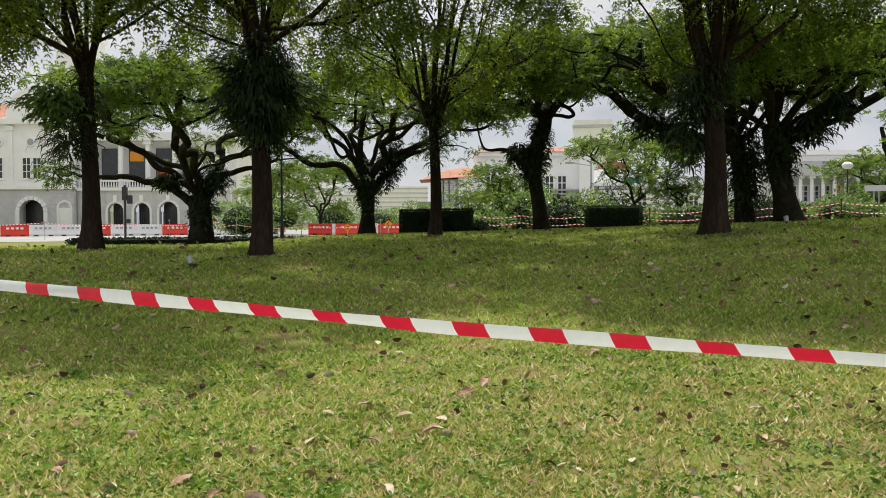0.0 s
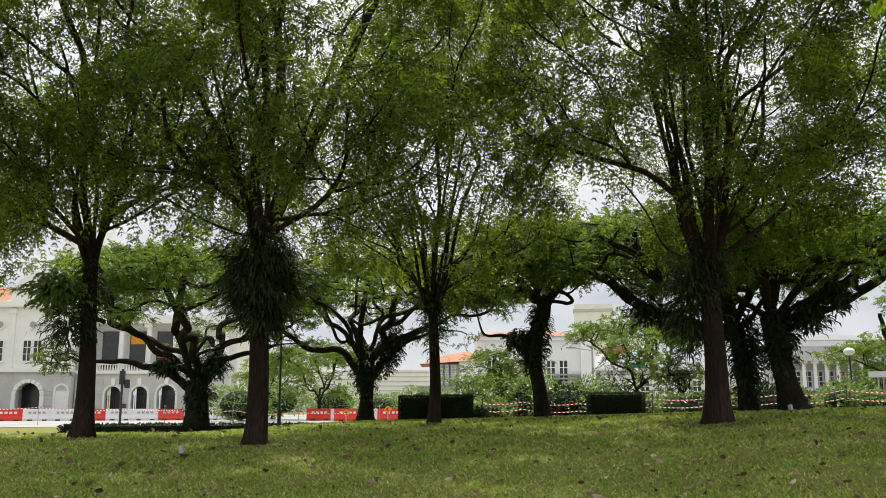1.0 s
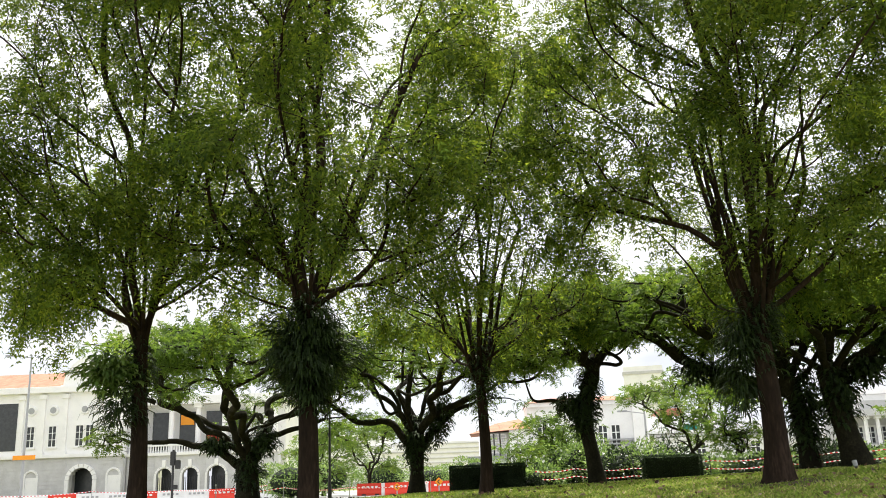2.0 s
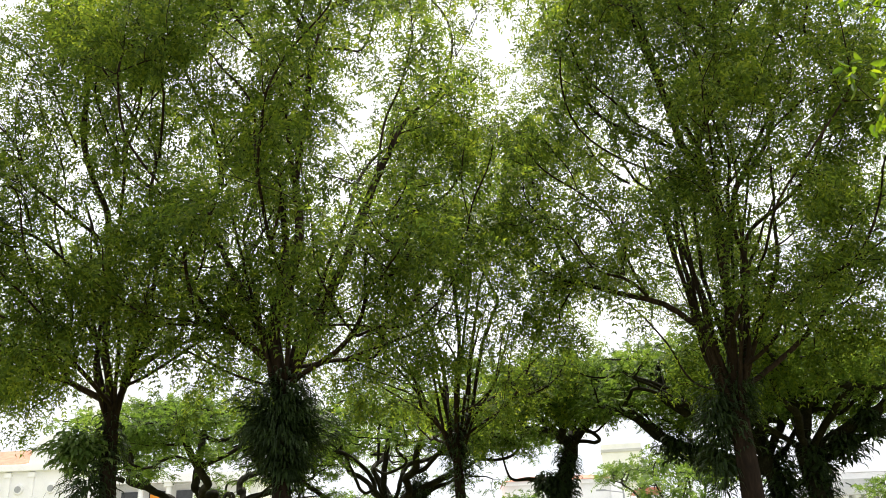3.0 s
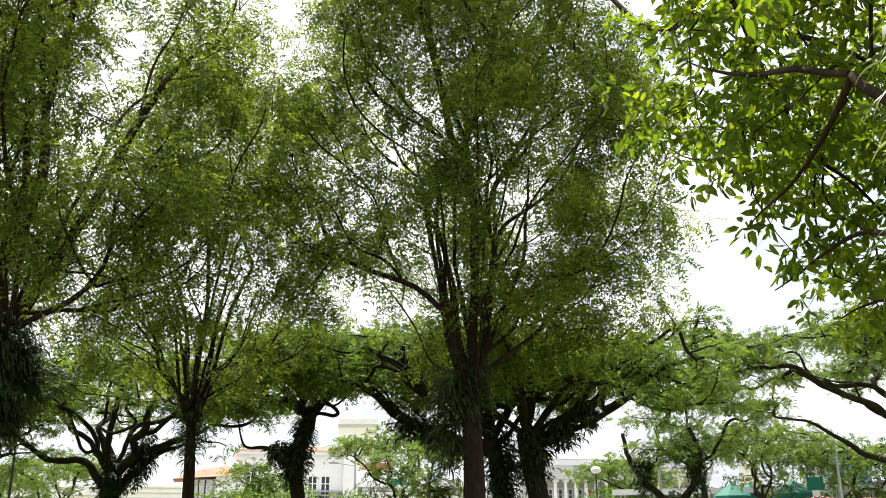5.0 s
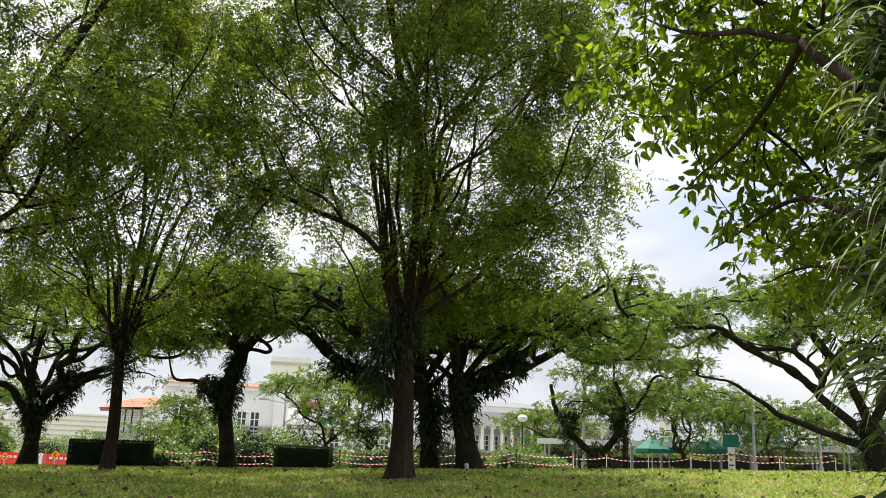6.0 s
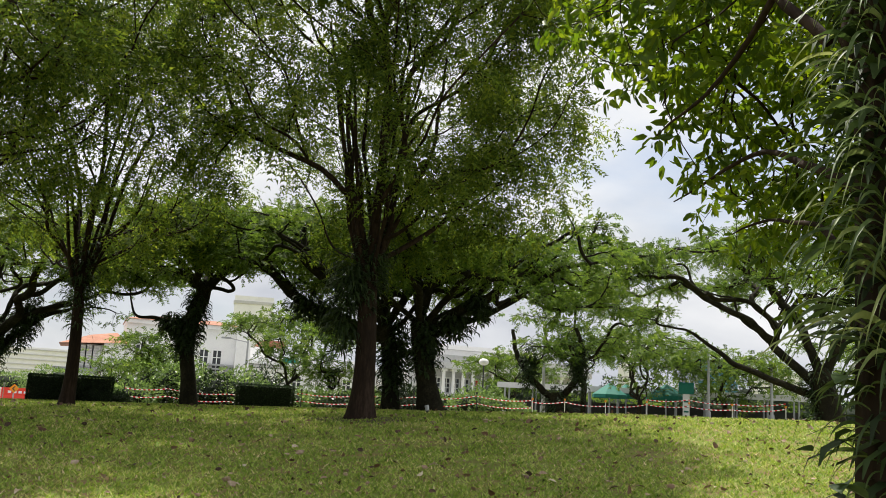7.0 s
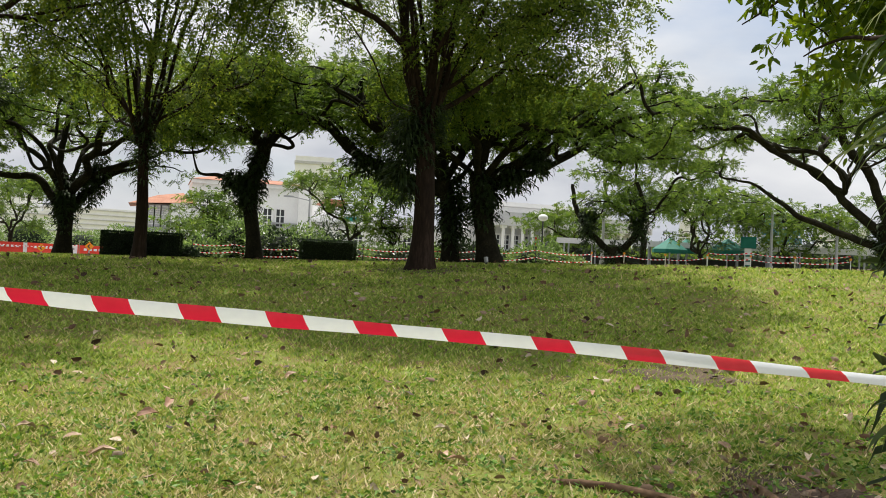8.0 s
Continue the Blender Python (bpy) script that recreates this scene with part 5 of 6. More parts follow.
def old_house():
    """White two-storey house with louvred porch and flat-topped wings behind the planting."""
    y0 = 92.0
    ob = house("white_house", 0, y0, 1.0, 0, "white plastered colonial house with grey bands and tiled roofs", "house")
    X = lambda az: y0 * math.tan(radians(az))
    Z = lambda el, az: 0.5 + y0 / math.cos(radians(az)) * math.tan(radians(el))
    # porch wing
    part("porch_wall", one_box(X(-1.6), X(1.0), 0.4, 6, 0, Z(1.2, 0)), M_PLASTER, ob)
    part("porch_band", one_box(X(-1.7), X(1.1), 0.1, 0.4, Z(1.2, 0), Z(1.42, 0)), M_METAL, ob)
    part("porch_upper", one_box(X(-0.8), X(1.0), 0.6, 6, Z(1.2, 0) + 0.02, Z(2.85, 0)), M_STONE, ob)
    for k in range(4):
        x = X(-0.55 + 0.38 * k)
        window(ob, x, Z(1.5, 0), 0.42, 1.9, 0.55, M_STONE, (1, 8), 0.06, False)
    part("corner_pillar", one_box(X(1.0), X(2.15), -0.2, 1.6, 0, Z(3.05, 0)), M_PLASTER, ob)
    bm = bmesh.new()
    v = [bm.verts.new(q) for q in ((X(-1.5), -0.6, Z(2.8, 0)), (X(2.4), -0.6, Z(3.05, 0)), (X(2.4), 7, Z(3.05, 0)), (X(-1.5), 7, Z(2.8, 0)), (X(0.2), 2.8, Z(3.5, 0)), (X(1.7), 3.2, Z(3.75, 0)))]
    bm.faces.new((v[0], v[1], v[5], v[4])), bm.faces.new((v[1], v[2], v[5])), bm.faces.new((v[2], v[3], v[4], v[5])), bm.faces.new((v[3], v[0], v[4])), bm.faces.new((v[0], v[3], v[2], v[1]))
    part("porch_roof", bm, M_ROOF, ob)
    # main block
    part("main_wall", one_box(X(2.2), X(9.0), 1.6, 10, 0, Z(4.35, 6)), M_PLASTER, ob)
    part("main_cornice", one_box(X(2.16), X(9.1), 1.2, 10, Z(4.35, 6), Z(4.6, 6)), M_PLASTER, ob)
    bm = bmesh.new()
    v = [bm.verts.new(q) for q in ((X(2.1), 1.0, Z(4.61, 6)), (X(9.2), 1.0, Z(4.61, 6)), (X(9.2), 11, Z(4.61, 6)), (X(2.1), 11, Z(4.61, 6)), (X(3.6), 6, Z(5.1, 6)), (X(7.9), 6, Z(5.1, 6)))]
    bm.faces.new((v[0], v[1], v[5], v[4])), bm.faces.new((v[1], v[2], v[5])), bm.faces.new((v[2], v[3], v[4], v[5])), bm.faces.new((v[3], v[0], v[4])), bm.faces.new((v[0], v[3], v[2], v[1]))
    part("main_roof", bm, M_ROOF, ob)
    for az in (3.1, 4.3, 5.9, 6.9, 7.7):
        window(ob, X(az), Z(1.75, 6), 0.8, 2.1, 1.59, None, (2, 3))
    part("corner_pier", one_box(X(8.75), X(9.65), 0.9, 2.2, 0, Z(4.4, 9)), M_PLASTER, ob)
    for k in range(3):
        part("ledge", one_box(X(7.0), X(8.75), 1.1, 1.58, Z(1.6 + 0.25 * k, 8), Z(1.7 + 0.25 * k, 8)), M_METAL, ob)
    # low wing
    part("wing_wall", one_box(X(9.65), X(17.6), 1.6, 10, 0, Z(1.95, 13)), M_PLASTER, ob)
    for k in range(3):
        part("wing_band", one_box(X(9.65), X(17.6) + 0.1 * k, 1.55 - 0.18 * (k + 1), 10, Z(1.96 + 0.2 * k, 13), Z(2.12 + 0.2 * k, 13)), M_STONE if k == 1 else M_PLASTER, ob)
    for az in (12.75, 15.9):
        window(ob, X(az), Z(0.75, 13), 0.85, 1.6, 1.59, None, (2, 3))
    part("set_back_storey", one_box(X(10.2), X(15.0), 7, 14, Z(2.5, 13), Z(3.6, 13)), M_PLASTER, ob)
    part("set_back_roof", one_box(X(11.0), X(12.6), 6.6, 12, Z(3.62, 13), Z(4.1, 13), bevel=0.3), M_ROOF, ob)
    part("canopy", one_box(X(12.3), X(13.4), 5.4, 6.9, Z(2.62, 13), Z(2.95, 13), bevel=0.2), M_GREEN, ob)
    part("parapet_gap", one_box(X(13.6), X(17.4), 6, 9, Z(2.5, 13), Z(3.1, 13)), M_STONE, ob)
    # far wing behind the twin tree
    part("rear_wing", one_box(X(17.62), X(21.5), 6, 14, 0, Z(2.6, 19)), M_PLASTER, ob)


old_house()


def colonnade():
    y0 = 88.0
    ob = house("colonnade_building", 0, y0, 1.3, 0, "long grey colonnaded building with a stepped parapet")
    X = lambda az: y0 * math.tan(radians(az))
    Z = lambda el: 0.2 + y0 / math.cos(radians(26)) * math.tan(radians(el))
    part("back_wall", one_box(X(21.6), X(31), 4, 12, 0, Z(2.7)), M_STONE, ob)
    part("plinth", one_box(X(21.6), X(31), 0, 4, 0, Z(1.15)), M_STONE, ob)
    for k in range(15):
        az = 21.9 + 0.62 * k
        bm = bmesh.new()
        rod(bm, (X(az), 0.6, Z(1.15)), (X(az), 0.6, Z(2.55)), 0.2, 0.17, 10)
        box(bm, X(az) - 0.28, X(az) + 0.28, 0.3, 0.9, Z(2.55), Z(2.7))
        part("column", bm, M_PLASTER, ob)
        if k % 3 == 1:
            window(ob, X(az + 0.31), Z(1.3), 0.7, 1.5, 3.98, M_RED if k == 4 else None, (2, 3))
        else:
            window(ob, X(az + 0.31), Z(1.3), 0.7, 1.5, 3.98, None, (2, 3))
    part("entablature", one_box(X(21.5), X(31.1), 0.1, 12, Z(2.7), Z(3.1)), M_STONE, ob)
    part("parapet", one_box(X(21.6), X(31), 0.4, 12, Z(3.1) + 0.01, Z(3.55)), M_STONE, ob)
    part("upper_storey", one_box(X(22.0), X(29.5), 3.5, 12, Z(3.56), Z(4.0)), M_PLASTER, ob)
    part("flat_roof", one_box(X(21.8), X(29.8), 3.0, 12.4, Z(4.01), Z(4.3), bevel=0.05), M_WHITE, ob)
    # green hoarding before it
    f = thing("green_hoarding", pose(0, 70, gz(30, 70), 0, 0, 0), "dark green mesh hoarding along the forecourt", "fence")
    xx = lambda az: 70 * math.tan(radians(az))
    for k in range(9):
        a0, a1 = 22.6 + 0.82 * k, 22.6 + 0.82 * (k + 1)
        part("panel", one_box(xx(a0) + 0.04, xx(a1) - 0.04, 0, 0.05, 0.1, 1.9), M_HOARD, f)
        part("post", one_rod((xx(a0), 0, 0), (xx(a0), 0, 2.1), 0.04, sides=8), M_BLACK, f)


M_HOARD = material("hoarding_mesh", [(0.3, (0.02, 0.05, 0.05)), (0.7, (0.05, 0.1, 0.1))], scale=2, fine=20, rough=0.8, bump=0.1)
colonnade()


def tower_block(name, az, r, width, el0, el1, mat, label, floors=10):
    p = polar(az, r)
    ob = house(name, p.x, p.y, p.z, -az, label)
    h = 1.5 + r * math.tan(radians(el1)) - p.z
    part("body", one_box(-width / 2, width / 2, 0, width * 0.6, 0, h), mat, ob)
    for k in range(floors):
        z = h * (k + 0.5) / floors
        part("floor_band", one_box(-width / 2 - 0.2, width / 2 + 0.2, -0.2, width * 0.6 + 0.2, z, z + h / floors * 0.18), M_STONE, ob)
    return ob


tower_block("office_tower", 38.6, 300, 12, 0, 4.1, M_BLUE, "distant blue glass office block", 8)
tower_block("office_block", 41.9, 280, 14, 0, 3.5, M_PLASTER, "distant white office block", 7)
tower_block("office_block", 9.5, 190, 8, 0, 6.5, M_PLASTER, "tall pale building with a flat white roof", 7)
tower_block("office_block", -3.6, 240, 22, 0, 2.4, M_PLASTER, "distant pale building across the street", 9)
tower_block("office_block", -8.6, 200, 16, 0, 3.0, M_PLASTER, "distant white building across the street", 6)
tower_block("office_block", -5.9, 190, 10, 0, 2.0, M_PLASTER, "distant white building across the street", 5)


def spire():
    p = polar(33.2, 420)
    ob = house("church_spire", p.x, p.y, p.z, 0, "white pointed church spire far off", "church")
    h = 420 * math.tan(radians(6.5))
    part("tower", one_box(-3, 3, -3, 3, 0, h * 0.55, bevel=0.2), M_WHITE, ob)
    part("spire", one_rod((0, 0, h * 0.55), (0, 0, h), 3.0, 0.1, sides=8), M_WHITE, ob)
    for s in (-1, 1):
        part("pinnacle", one_rod((s * 2.5, -2.5, h * 0.55), (s * 2.5, -2.5, h * 0.66), 0.6, 0.05, sides=6), M_WHITE, ob)


spire()


# ---- street furniture ----
def barrier(az, r, turn, red):
    p = polar(az, r)
    ob = thing("road_barrier", Matrix.Translation(p) @ pose(0, 0, 0, 0, 0, turn), ("red" if red else "white") + " plastic water-filled road barrier on the street", "barrier", "road barriers")
    bm = bmesh.new()
    prof = [(-0.24, 0), (0.24, 0), (0.24, 0.2), (0.12, 0.42), (0.09, 0.9), (-0.09, 0.9), (-0.12, 0.42), (-0.24, 0.2)]
    a = [bm.verts.new((-0.98, q[0], q[1])) for q in prof]
    b = [bm.verts.new((0.98, q[0], q[1])) for q in prof]
    bm.faces.new(a), bm.faces.new(b[::-1])
    for i in range(8):
        j = (i + 1) % 8
        bm.faces.new((a[i], b[i], b[j], a[j]))
    bmesh.ops.recalc_face_normals(bm, faces=bm.faces[:])
    part("body", bm, M_RED if red else M_WHITE, ob)
    # slots are solid blocks, their inner shade painted on as near-black
    for s in (-0.5, 0.5):
        part("fork_slot", one_box(s - 0.16, s + 0.16, -0.26, 0.26, 0.03, 0.13), M_DARK, ob)
    for k in range(4):
        part("marking_bar", one_box(-0.6 + 0.32 * k, -0.4 + 0.32 * k, -0.13, -0.1, 0.55, 0.7), M_WHITE if red else M_METAL, ob)
    part("coupling", one_rod((0.99, 0, 0.15), (0.99, 0, 0.86), 0.05, sides=8), M_METAL, ob)


for k in range(26):
    az = -31.5 + 1.53 * k * 0.97
    if az < -12.5 or -9.2 < az < -2.6:
        barrier(az, 74 if az < -12.5 else 70, -az + 3, k % 3 == 1)
for az in (-6.0, -3.3):
    barrier(az, 66, -az + 8, True)


def lamp_post(az, r, height, label, orange=False, arm=True, mat=None, thin=1.0):
    mat = mat or M_METAL
    p = polar(az, r)
    ob = thing("street_lamp", Matrix.Translation(p), label, "street lamp", "street lamps")
    part("pole", one_rod((0, 0, -0.1), (0, 0, height), 0.11 * thin, 0.06 * thin), mat, ob)
    part("base", one_rod((0, 0, -0.1), (0, 0, 0.9), 0.16 * thin, 0.15 * thin), mat, ob)
    if arm:
        part("arm", one_rod((0, 0, height - 0.2), (-1.3, 0, height), 0.04), M_METAL, ob)
        part("lamp_head", one_box(-1.9, -1.2, -0.12, 0.12, height - 0.06, height + 0.06, bevel=0.03), M_METAL, ob)
    if orange:
        part("sign_plate", one_box(-0.7, 0.9, -0.16, -0.12, 3.3, 3.6), M_ORANGE, ob)


lamp_post(-27.75, 70, 10.6, "tall grey street lamp with an orange plate", True)
lamp_post(28.1, 52, 4.8, "plain grey metal pole beside the walkway", arm=False)
lamp_post(38.1, 56, 4.6, "plain grey metal pole beside the walkway", arm=False)
lamp_post(41.7, 58, 4.2, "plain grey metal pole beside the walkway", arm=False)
lamp_post(9.4, 66, 5.2, "grey street lamp before the white house")
lamp_post(1.5, 78, 4.4, "plain grey metal pole before the porch", arm=False)
lamp_post(-10.2, 40, 6.4, "dark slim lamp pole at the lawn's edge", arm=False, mat=M_BLACK, thin=0.55)


def signal(az, r):
    p = polar(az, r)
    ob = thing("traffic_signal", Matrix.Translation(p), "black traffic signal post beside the street", "traffic light")
    part("post", one_rod((0, 0, -0.1), (0, 0, 3.2), 0.07), M_BLACK, ob)
    part("signal_head", one_box(-0.14, 0.14, -0.16, 0.12, 2.3, 3.1, bevel=0.03), M_BLACK, ob)
    part("side_head", one_box(0.14, 0.42, -0.1, 0.14, 2.1, 2.6, bevel=0.03), M_BLACK, ob)
    part("push_button", one_box(0.05, 0.3, -0.1, 0.1, 0.95, 1.2, bevel=0.02), M_BLACK, ob)


signal(-19.55, 56)


def globe_lamp(az, r, h):
    p = polar(az, r)
    ob = thing("globe_lamp", Matrix.Translation(p), "black garden lamp post with a pale hood", "garden lamp")
    part("post", one_rod((0, 0, -0.1), (0, 0, h), 0.06, 0.045), M_BLACK, ob)
    bm = bmesh.new()
    bmesh.ops.create_uvsphere(bm, u_segments=16, v_segments=10, radius=0.3, matrix=Matrix.Translation((0, 0, h + 0.15)) @ Matrix.Diagonal((1, 1, 0.7, 1)))
    part("hood", bm, M_WHITE, ob)


globe_lamp(24.3, 54, 3.3)


def chevron(az, r, h):
    p = polar(az, r)
    ob = thing("warning_sign", Matrix.Translation(p) @ pose(0, 0, 0, 0, 0, -az), "orange diamond warning sign with a black chevron", "road sign", "orange warning signs")
    part("post", one_rod((0, 0, -0.1), (0, 0, h), 0.04), M_METAL, ob)
    bm = bmesh.new()
    box(bm, -0.2, 0.2, -0.06, -0.02, -0.2, 0.2, bevel=0.02)
    bmesh.ops.transform(bm, matrix=Matrix.Translation((0, 0, h + 0.1)) @ pose(0, 0, 0, 0, 45, 0), verts=bm.verts[:])
    part("plate", bm, M_ORANGE, ob)
    bm = bmesh.new()
    for s in (-1, 1):
        q = bmesh.ops.create_cube(bm, size=1, matrix=Matrix.Translation((-0.02, -0.075, h + 0.1 + s * 0.06)) @ pose(0, 0, 0, 0, -s * 45, 0) @ Matrix.Diagonal((0.2, 0.02, 0.055, 1)))
    part("chevron", bm, M_BLACK, ob)


chevron(-3.5, 62, 0.75)
chevron(-6.1, 64, 0.5)


def parasol(az, r, w, h):
    p = polar(az, r)
    ob = thing("parasol", Matrix.Translation(p), "large green canvas parasol beside the walkway", "parasol", "green parasols")
    part("pole", one_rod((0, 0, -0.1), (0, 0, h), 0.05), M_METAL, ob)
    bm = bmesh.new()
    bmesh.ops.create_cone(bm, cap_ends=False, segments=8, radius1=w, radius2=0.06, depth=0.75, matrix=Matrix.Translation((0, 0, h - 0.3)))
    c = part("canopy", bm, M_GREEN, ob)
    bm = bmesh.new()
    bmesh.ops.create_cone(bm, cap_ends=False, segments=8, radius1=w, radius2=w, depth=0.22, matrix=Matrix.Translation((0, 0, h - 0.79)))
    part("valance", bm, M_GREEN, c)


parasol(32.2, 60, 1.15, 2.5)
parasol(33.2, 63, 1.0, 2.6)
parasol(35.6, 60, 1.3, 2.5)


def walkway():
    p0, p1 = polar(25.4, 64), polar(43.5, 64)
    d = (p1 - p0)
    L = math.hypot(d.x, d.y)
    ob = thing("covered_walkway", Matrix.Translation(p0) @ pose(0, 0, 0, 0, 0, math.degrees(math.atan2(d.y, d.x))), "low covered walkway with a flat grey roof on posts", "shelter")
    part("roof", one_box(0, L, -1.3, 1.3, 2.35, 2.6, bevel=0.05), M_METAL, ob)
    part("fascia", one_box(0, L, -1.36, -1.31, 2.25, 2.62), M_STONE, ob)
    n = 11
    for k in range(n):
        x = 0.5 + (L - 1) * k / (n - 1)
        for y in (-1.0, 1.0):
            part("post", one_rod((x, y, -0.4), (x, y, 2.36), 0.06, sides=8), M_METAL, ob)
    # dark sheet standing in for the shade and dark hedge under the roof
    part("under_roof_shade", one_box(0, L, 1.32, 1.4, 0, 1.6), M_SHADEWALL, ob)
    k = polar(36.8, 57)
    kiosk = thing("kiosk", Matrix.Translation(k) @ pose(0, 0, 0, 0, 0, -36), "slim green and white kiosk sign pillar", "sign")
    part("pillar", one_box(-0.2, 0.2, -0.15, 0.15, 0, 2.5, bevel=0.02), M_WHITE, kiosk)
    part("head", one_box(-0.45, 0.45, -0.2, 0.2, 1.9, 2.6, bevel=0.02), M_GREEN, kiosk)
    for j in range(3):
        part("writing_bar", one_box(-0.14, 0.14, -0.17, -0.152, 0.8 + 0.3 * j, 0.9 + 0.3 * j), M_GREEN, kiosk)


# colour of the shade below the walkway roof
M_SHADEWALL = material("shade_sheet", [(0.3, (0.025, 0.03, 0.025)), (0.7, (0.05, 0.05, 0.04))], scale=1, fine=10, rough=0.9, bump=0.2)
walkway()


def parked_car(az, r, turn, mat, label):
    p = polar(az, r)
    ob = thing("car", Matrix.Translation(p) @ pose(0, 0, 0, 0, 0, turn), label, "car", "parked cars")
    bm = bmesh.new()
    prof = [(-2.1, 0.25), (2.1, 0.25), (2.15, 0.7), (1.2, 0.88), (0.6, 1.4), (-1.0, 1.42), (-1.8, 0.95), (-2.15, 0.85)]
    a = [bm.verts.new((q[0], -0.85 + 0.12 * (q[1] > 1), q[1])) for q in prof]
    b = [bm.verts.new((q[0], 0.85 - 0.12 * (q[1] > 1), q[1])) for q in prof]
    bm.faces.new(a), bm.faces.new(b[::-1])
    for i in range(8):
        bm.faces.new((a[i], b[i], b[(i + 1) % 8], a[(i + 1) % 8]))
    bmesh.ops.recalc_face_normals(bm, faces=bm.faces[:])
    bmesh.ops.bevel(bm, geom=bm.edges[:], offset=0.06, segments=2, affect="EDGES")
    part("body", bm, mat, ob)
    part("side_window", one_box(-1.1, 0.65, -0.83, -0.7, 0.95, 1.3, bevel=0.02), M_DARK, ob)
    for x in (-1.35, 1.35):
        for y in (-0.8, 0.8):
            w = part("wheel", one_rod((x, y - 0.1, 0.32), (x, y + 0.1, 0.32), 0.32, sides=16), M_BLACK, ob)
            part("rim", one_rod((x, y - 0.12, 0.32), (x, y + 0.12, 0.32), 0.19, sides=12), M_METAL, w)


parked_car(26.0, 66, -20, M_WHITE, "white parked car before the green hoarding")


# ---- hedges, shrubs, far striped tapes ----
def leaf_mass(name, place, turn, size, n, leaf, mat, label, category, group="", seed=1, box_like=True, core=True, flowers=0):
    """Clipped hedge or loose shrub: a near-black core painted as inner shade, and a shell of many leaves."""
    rng = np.random.default_rng(seed)
    sx, sy, sz = size
    ob = thing(name, Matrix.Translation(place) @ pose(0, 0, 0, 0, 0, turn), label, category, group)
    if box_like:
        f = rng.integers(0, 5, n)
        p = rng.uniform(-1, 1, (n, 3))
        p[f == 0, 0], p[f == 1, 0], p[f == 2, 1], p[f == 3, 1], p[f == 4, 2] = -1, 1, -1, 1, 1
        p *= 1 + rng.normal(0, 0.025, (n, 3))
    else:
        d = rng.normal(0, 1, (n, 3))
        d /= np.linalg.norm(d, axis=1, keepdims=True)
        lump = 1 + 0.22 * np.sin(3 * d[:, 0] + seed) * np.cos(4 * d[:, 1]) + 0.15 * np.sin(7 * d[:, 2] + 2 * d[:, 0] * 3 + seed)
        p = d * (rng.uniform(0.55, 1.0, n) ** 0.5 * lump)[:, None]
    c = np.stack([p[:, 0] * sx / 2, p[:, 1] * sy / 2, (p[:, 2] + 1) * sz / 2], -1)
    v, fc = leaves(rng, c, p + rng.normal(0, 0.7, (n, 3)), leaf, leaf * 0.45)
    raw("foliage", v, fc, mat, ob)
    if core:
        bm = bmesh.new()
        if box_like:
            box(bm, -sx * 0.47, sx * 0.47, -sy * 0.47, sy * 0.47, 0, sz * 0.96)
        else:
            bmesh.ops.create_icosphere(bm, subdivisions=2, radius=0.5, matrix=Matrix.Translation((0, 0, sz * 0.45)) @ Matrix.Diagonal((sx * 0.6, sy * 0.6, sz * 0.75, 1)))
        part("core", bm, M_CORE_SHADE, ob)
    if flowers:
        k = rng.integers(0, n, flowers)
        v, fc = leaves(rng, c[k] * 1.02 + np.array([0, 0, 0.05]), rng.normal(0, 1, (flowers, 3)), leaf * 0.8, leaf * 0.7)
        tagged(raw("flowers", v, fc, M_WHITE, ob), kind="stuff")
    return ob


# near-black green that paints the shade between the leaves
M_CORE_SHADE = material("core_shade", [(0.3, (0.006, 0.012, 0.005)), (0.7, (0.015, 0.025, 0.01))], scale=3, fine=15, rough=0.95, bump=0.5)
HEDGE = "dark clipped box hedge at the lawn's edge"
for az, w, h in ((-1.75, 1.15, 0.95), (-0.55, 1.1, 0.6), (0.75, 1.3, 0.95)):
    p = polar(az, 35)
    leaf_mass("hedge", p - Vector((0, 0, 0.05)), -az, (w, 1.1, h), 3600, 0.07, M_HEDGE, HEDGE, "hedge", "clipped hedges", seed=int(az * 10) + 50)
p = polar(10.8, 35.5)
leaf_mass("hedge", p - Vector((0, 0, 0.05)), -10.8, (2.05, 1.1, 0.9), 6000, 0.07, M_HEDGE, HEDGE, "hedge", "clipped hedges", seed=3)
p = polar(2.35, 35)
leaf_mass("shrub", p - Vector((0, 0, 0.05)), 0, (0.8, 0.8, 0.45), 1500, 0.08, M_HEDGE, "low dark rounded shrub beside the hedge", "shrub", "shrubs", seed=8, box_like=False)
rng_s = random.Random(6)
for k in range(44):
    az = 1.8 + 0.56 * k
    r = rng_s.uniform(41, 47)
    tall = 3.6 < az < 11
    w, h = rng_s.uniform(1.7, 2.8), (rng_s.uniform(1.9, 2.7) if tall else rng_s.uniform(1.0, 1.5))
    q = polar(az, r)
    leaf_mass("shrub", q - Vector((0, 0, 0.1)), rng_s.uniform(0, 90), (w, w * 0.8, h), 1300, 0.16, M_SHRUB if rng_s.random() < 0.75 else M_HEDGE,
              "leafy light green shrub in a planting bed", "shrub", "shrubs", seed=100 + k, box_like=False, flowers=60 if tall else 25)
for k in range(26):
    az = 24 + 0.9 * k
    q = polar(az, rng_s.uniform(68, 90))
    w = rng_s.uniform(3, 5)
    leaf_mass("shrub", q - Vector((0, 0, 0.1)), 0, (w, w, rng_s.uniform(2.4, 4.4)), 900, 0.3, M_LEAF_RAIN if k % 3 else M_HEDGE, "leafy bush behind the covered walkway", "shrub", "shrubs", seed=200 + k, box_like=False)
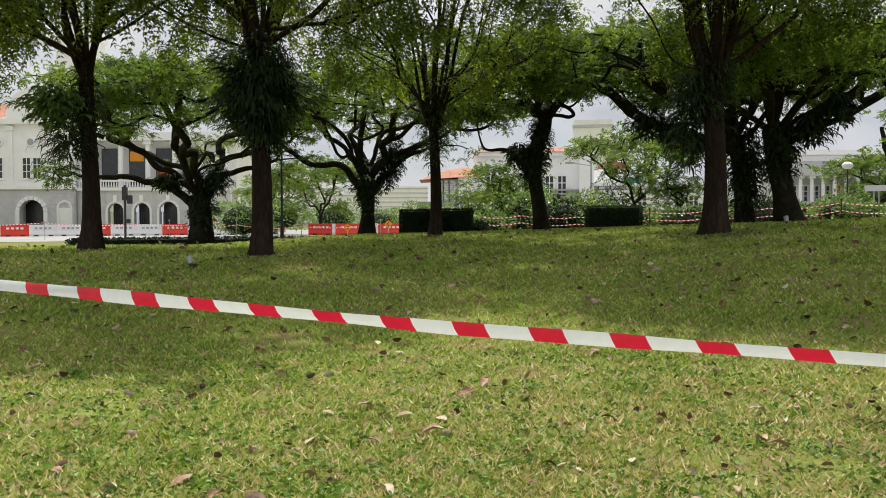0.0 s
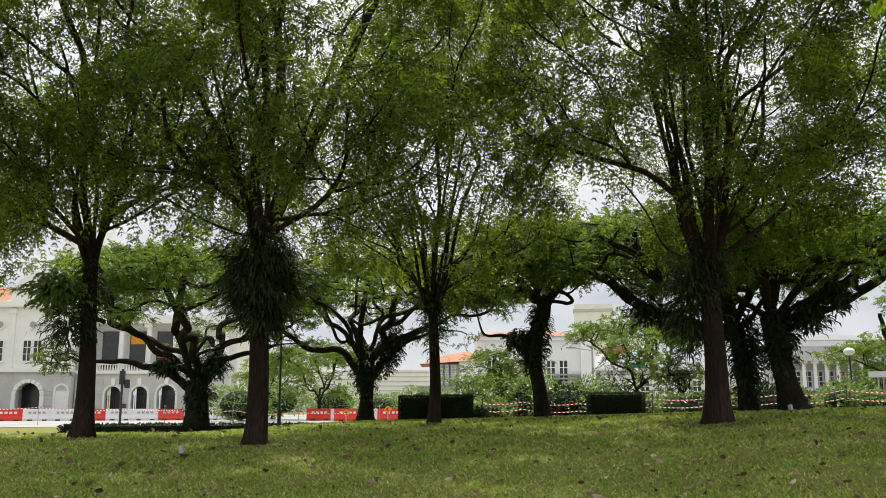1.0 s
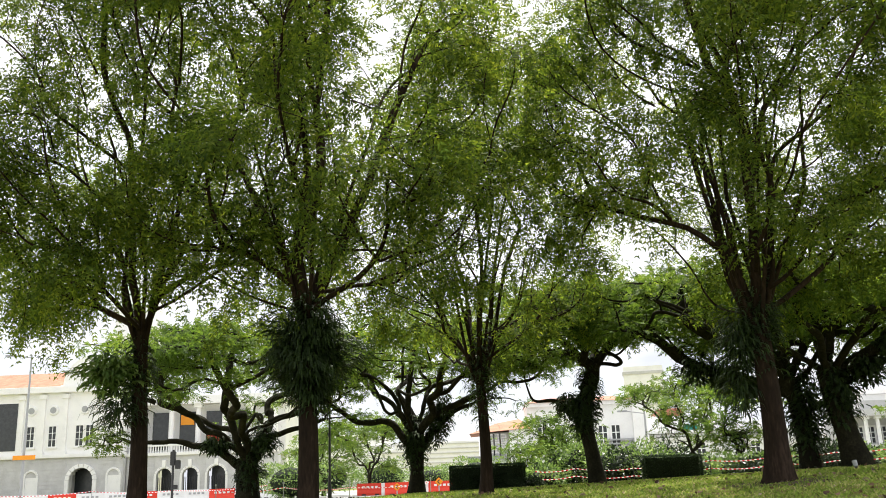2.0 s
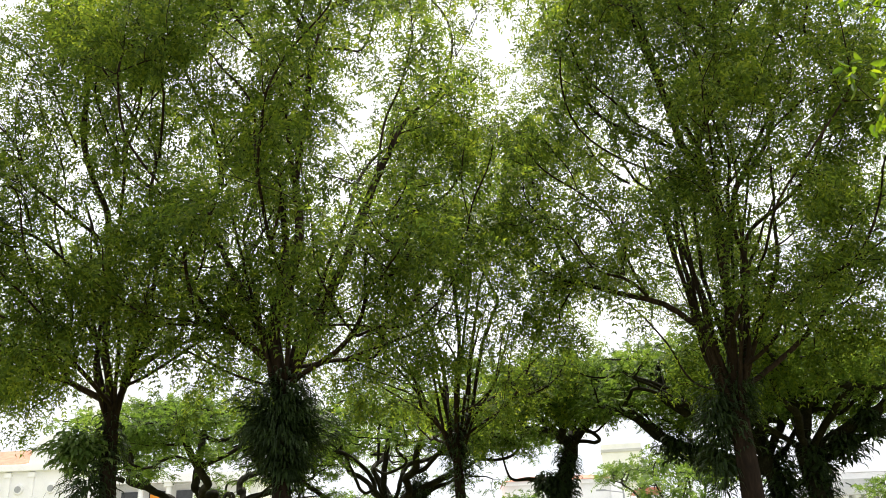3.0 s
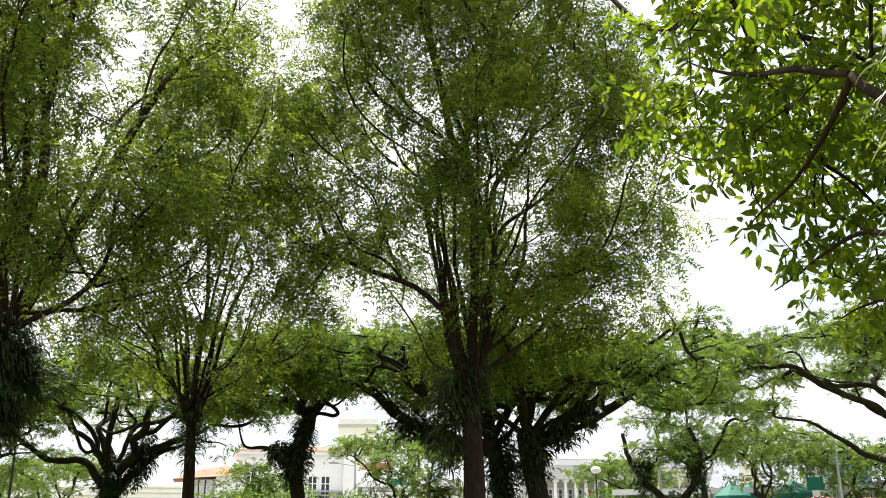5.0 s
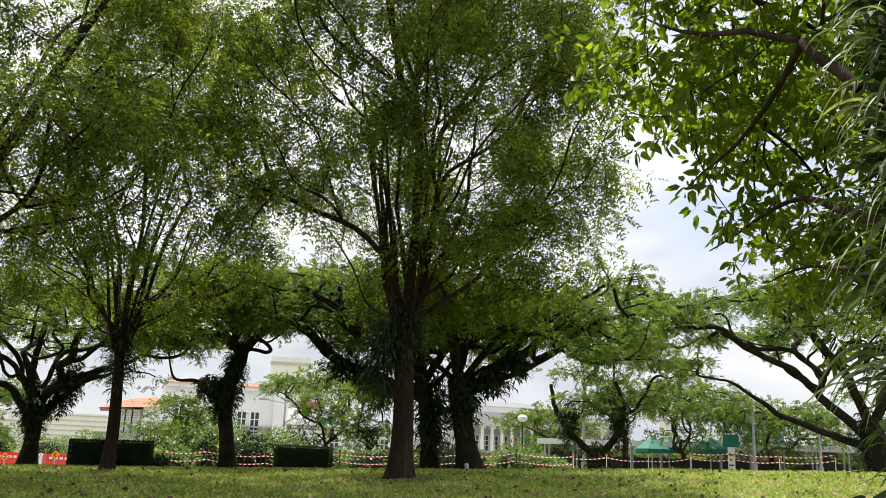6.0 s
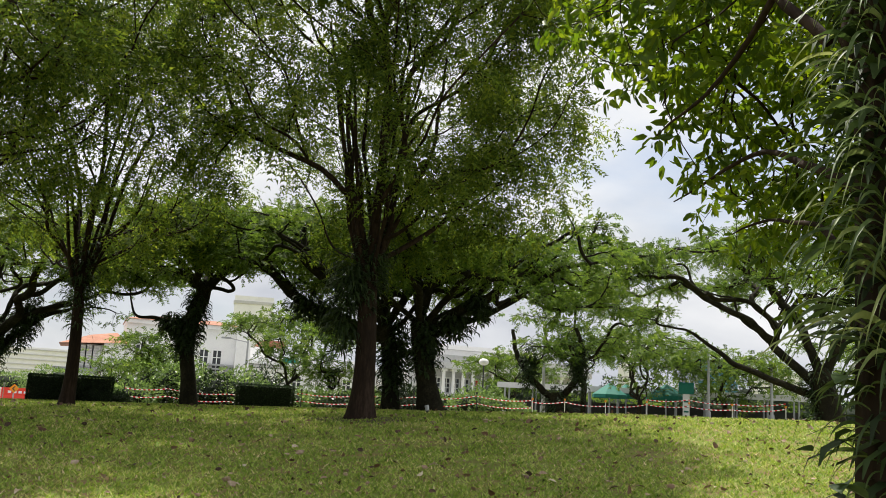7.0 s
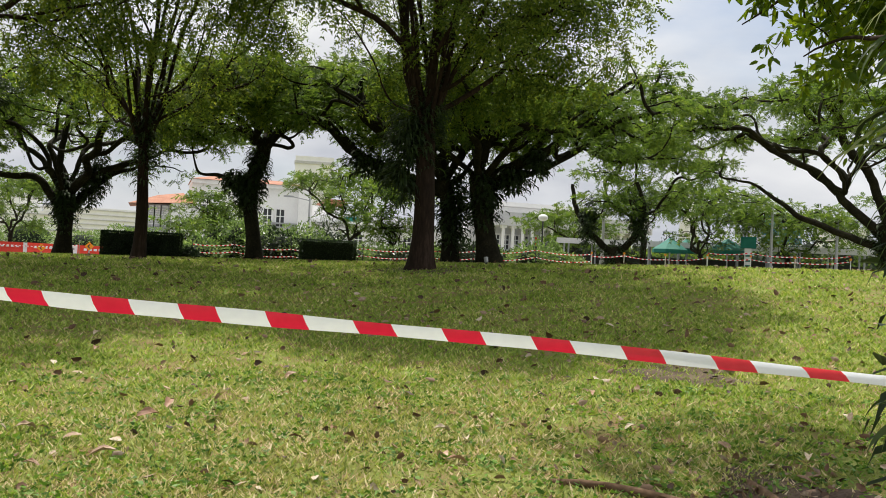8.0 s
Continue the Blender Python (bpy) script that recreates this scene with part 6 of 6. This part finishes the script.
for az, r, w, h in ((-1.2, 88, 6, 3.2), (-3.9, 92, 6, 2.6), (-12.6, 66, 5, 2.8), (-10.5, 100, 8, 4), (-6.8, 98, 7, 3.5), (20.5, 44, 1.6, 1.6), (24.8, 46, 1.5, 1.7), (26.5, 50, 2.0, 0.9), (17.2, 44, 1.6, 1.4)):
    leaf_mass("shrub", polar(az, r) - Vector((0, 0, 0.1)), 0, (w, w * 0.8, h), 2600, 0.1 + w * 0.02, M_SHRUB, "leafy green bush beyond the lawn", "shrub", "shrubs", seed=int(r * 10 + az), box_like=False)
# dark raised bed round the old street tree
q = polar(-15.3, 37)
leaf_mass("ground_cover", q - Vector((0, 0, 0.12)), 15, (9.0, 3.0, 0.42), 6000, 0.1, M_HEDGE, "low dark ground cover round an old tree", "shrub", "shrubs", seed=61)


def far_tape(points, height, label="thin red and white striped tape strung along the lawn's edge"):
    pts = []
    for k, (az, r) in enumerate(points):
        q = polar(az, r)
        pts.append((q.x, q.y, q.z + height + 0.06 * math.sin(2.3 * k)))
    tape_line("barrier_tape", pts, 0.035, 0.18, 0.5, 0.12, label, "striped tapes round the lawn", 0.3)


far_tape([(2.5, 38), (5, 38), (8.5, 38.3), (13, 38), (17, 37.5), (20, 37), (24, 37), (27.5, 38)], 0.72)
far_tape([(2.5, 38), (5, 38), (8.5, 38.3), (13, 38), (17, 37.5), (20, 37), (24, 37), (27.5, 38)], 0.42)
far_tape([(27.5, 38), (29.5, 38), (32, 38.5), (34.5, 38), (37, 38), (39.5, 38), (42.5, 38)], 0.62)
far_tape([(34.5, 38), (37, 38), (39.5, 38), (42.5, 38)], 0.85)
far_tape([(-30, 56), (-24, 56), (-19.5, 56), (-14, 52)], 0.95)
far_tape([(-17, 40), (-13, 40), (-9, 44), (-4, 46)], 0.8)


def stake(az, r, h, mat, label):
    q = polar(az, r)
    ob = thing("stake", Matrix.Translation(q), label, "post", "tape stakes")
    part("rod", one_rod((0, 0, -0.2), (0, 0, h), 0.018, sides=8), mat, ob)
    part("cap", one_rod((0, 0, h), (0, 0, h + 0.08), 0.045, 0.04, sides=10), M_ORANGE if mat is M_WHITE else mat, ob)


for az, r in ((27.5, 38), (29.5, 38), (32, 38.5), (34.5, 38), (37, 38), (39.5, 38), (42.5, 38)):
    stake(az, r, 0.72, M_WHITE, "short white stake with an orange cap holding tape")
for az, r in ((2.5, 38), (5, 38), (8.5, 38.3), (13, 38), (17, 37.5), (20, 37), (24, 37)):
    stake(az, r, 0.85, M_BLACK, "short dark stake holding striped tape")
for az, r in ((-30, 56), (-24, 56), (-14, 52), (-17, 40), (-13, 40), (-9, 44), (-4, 46)):
    stake(az, r, 1.0, M_METAL, "grey metal stake holding striped tape")
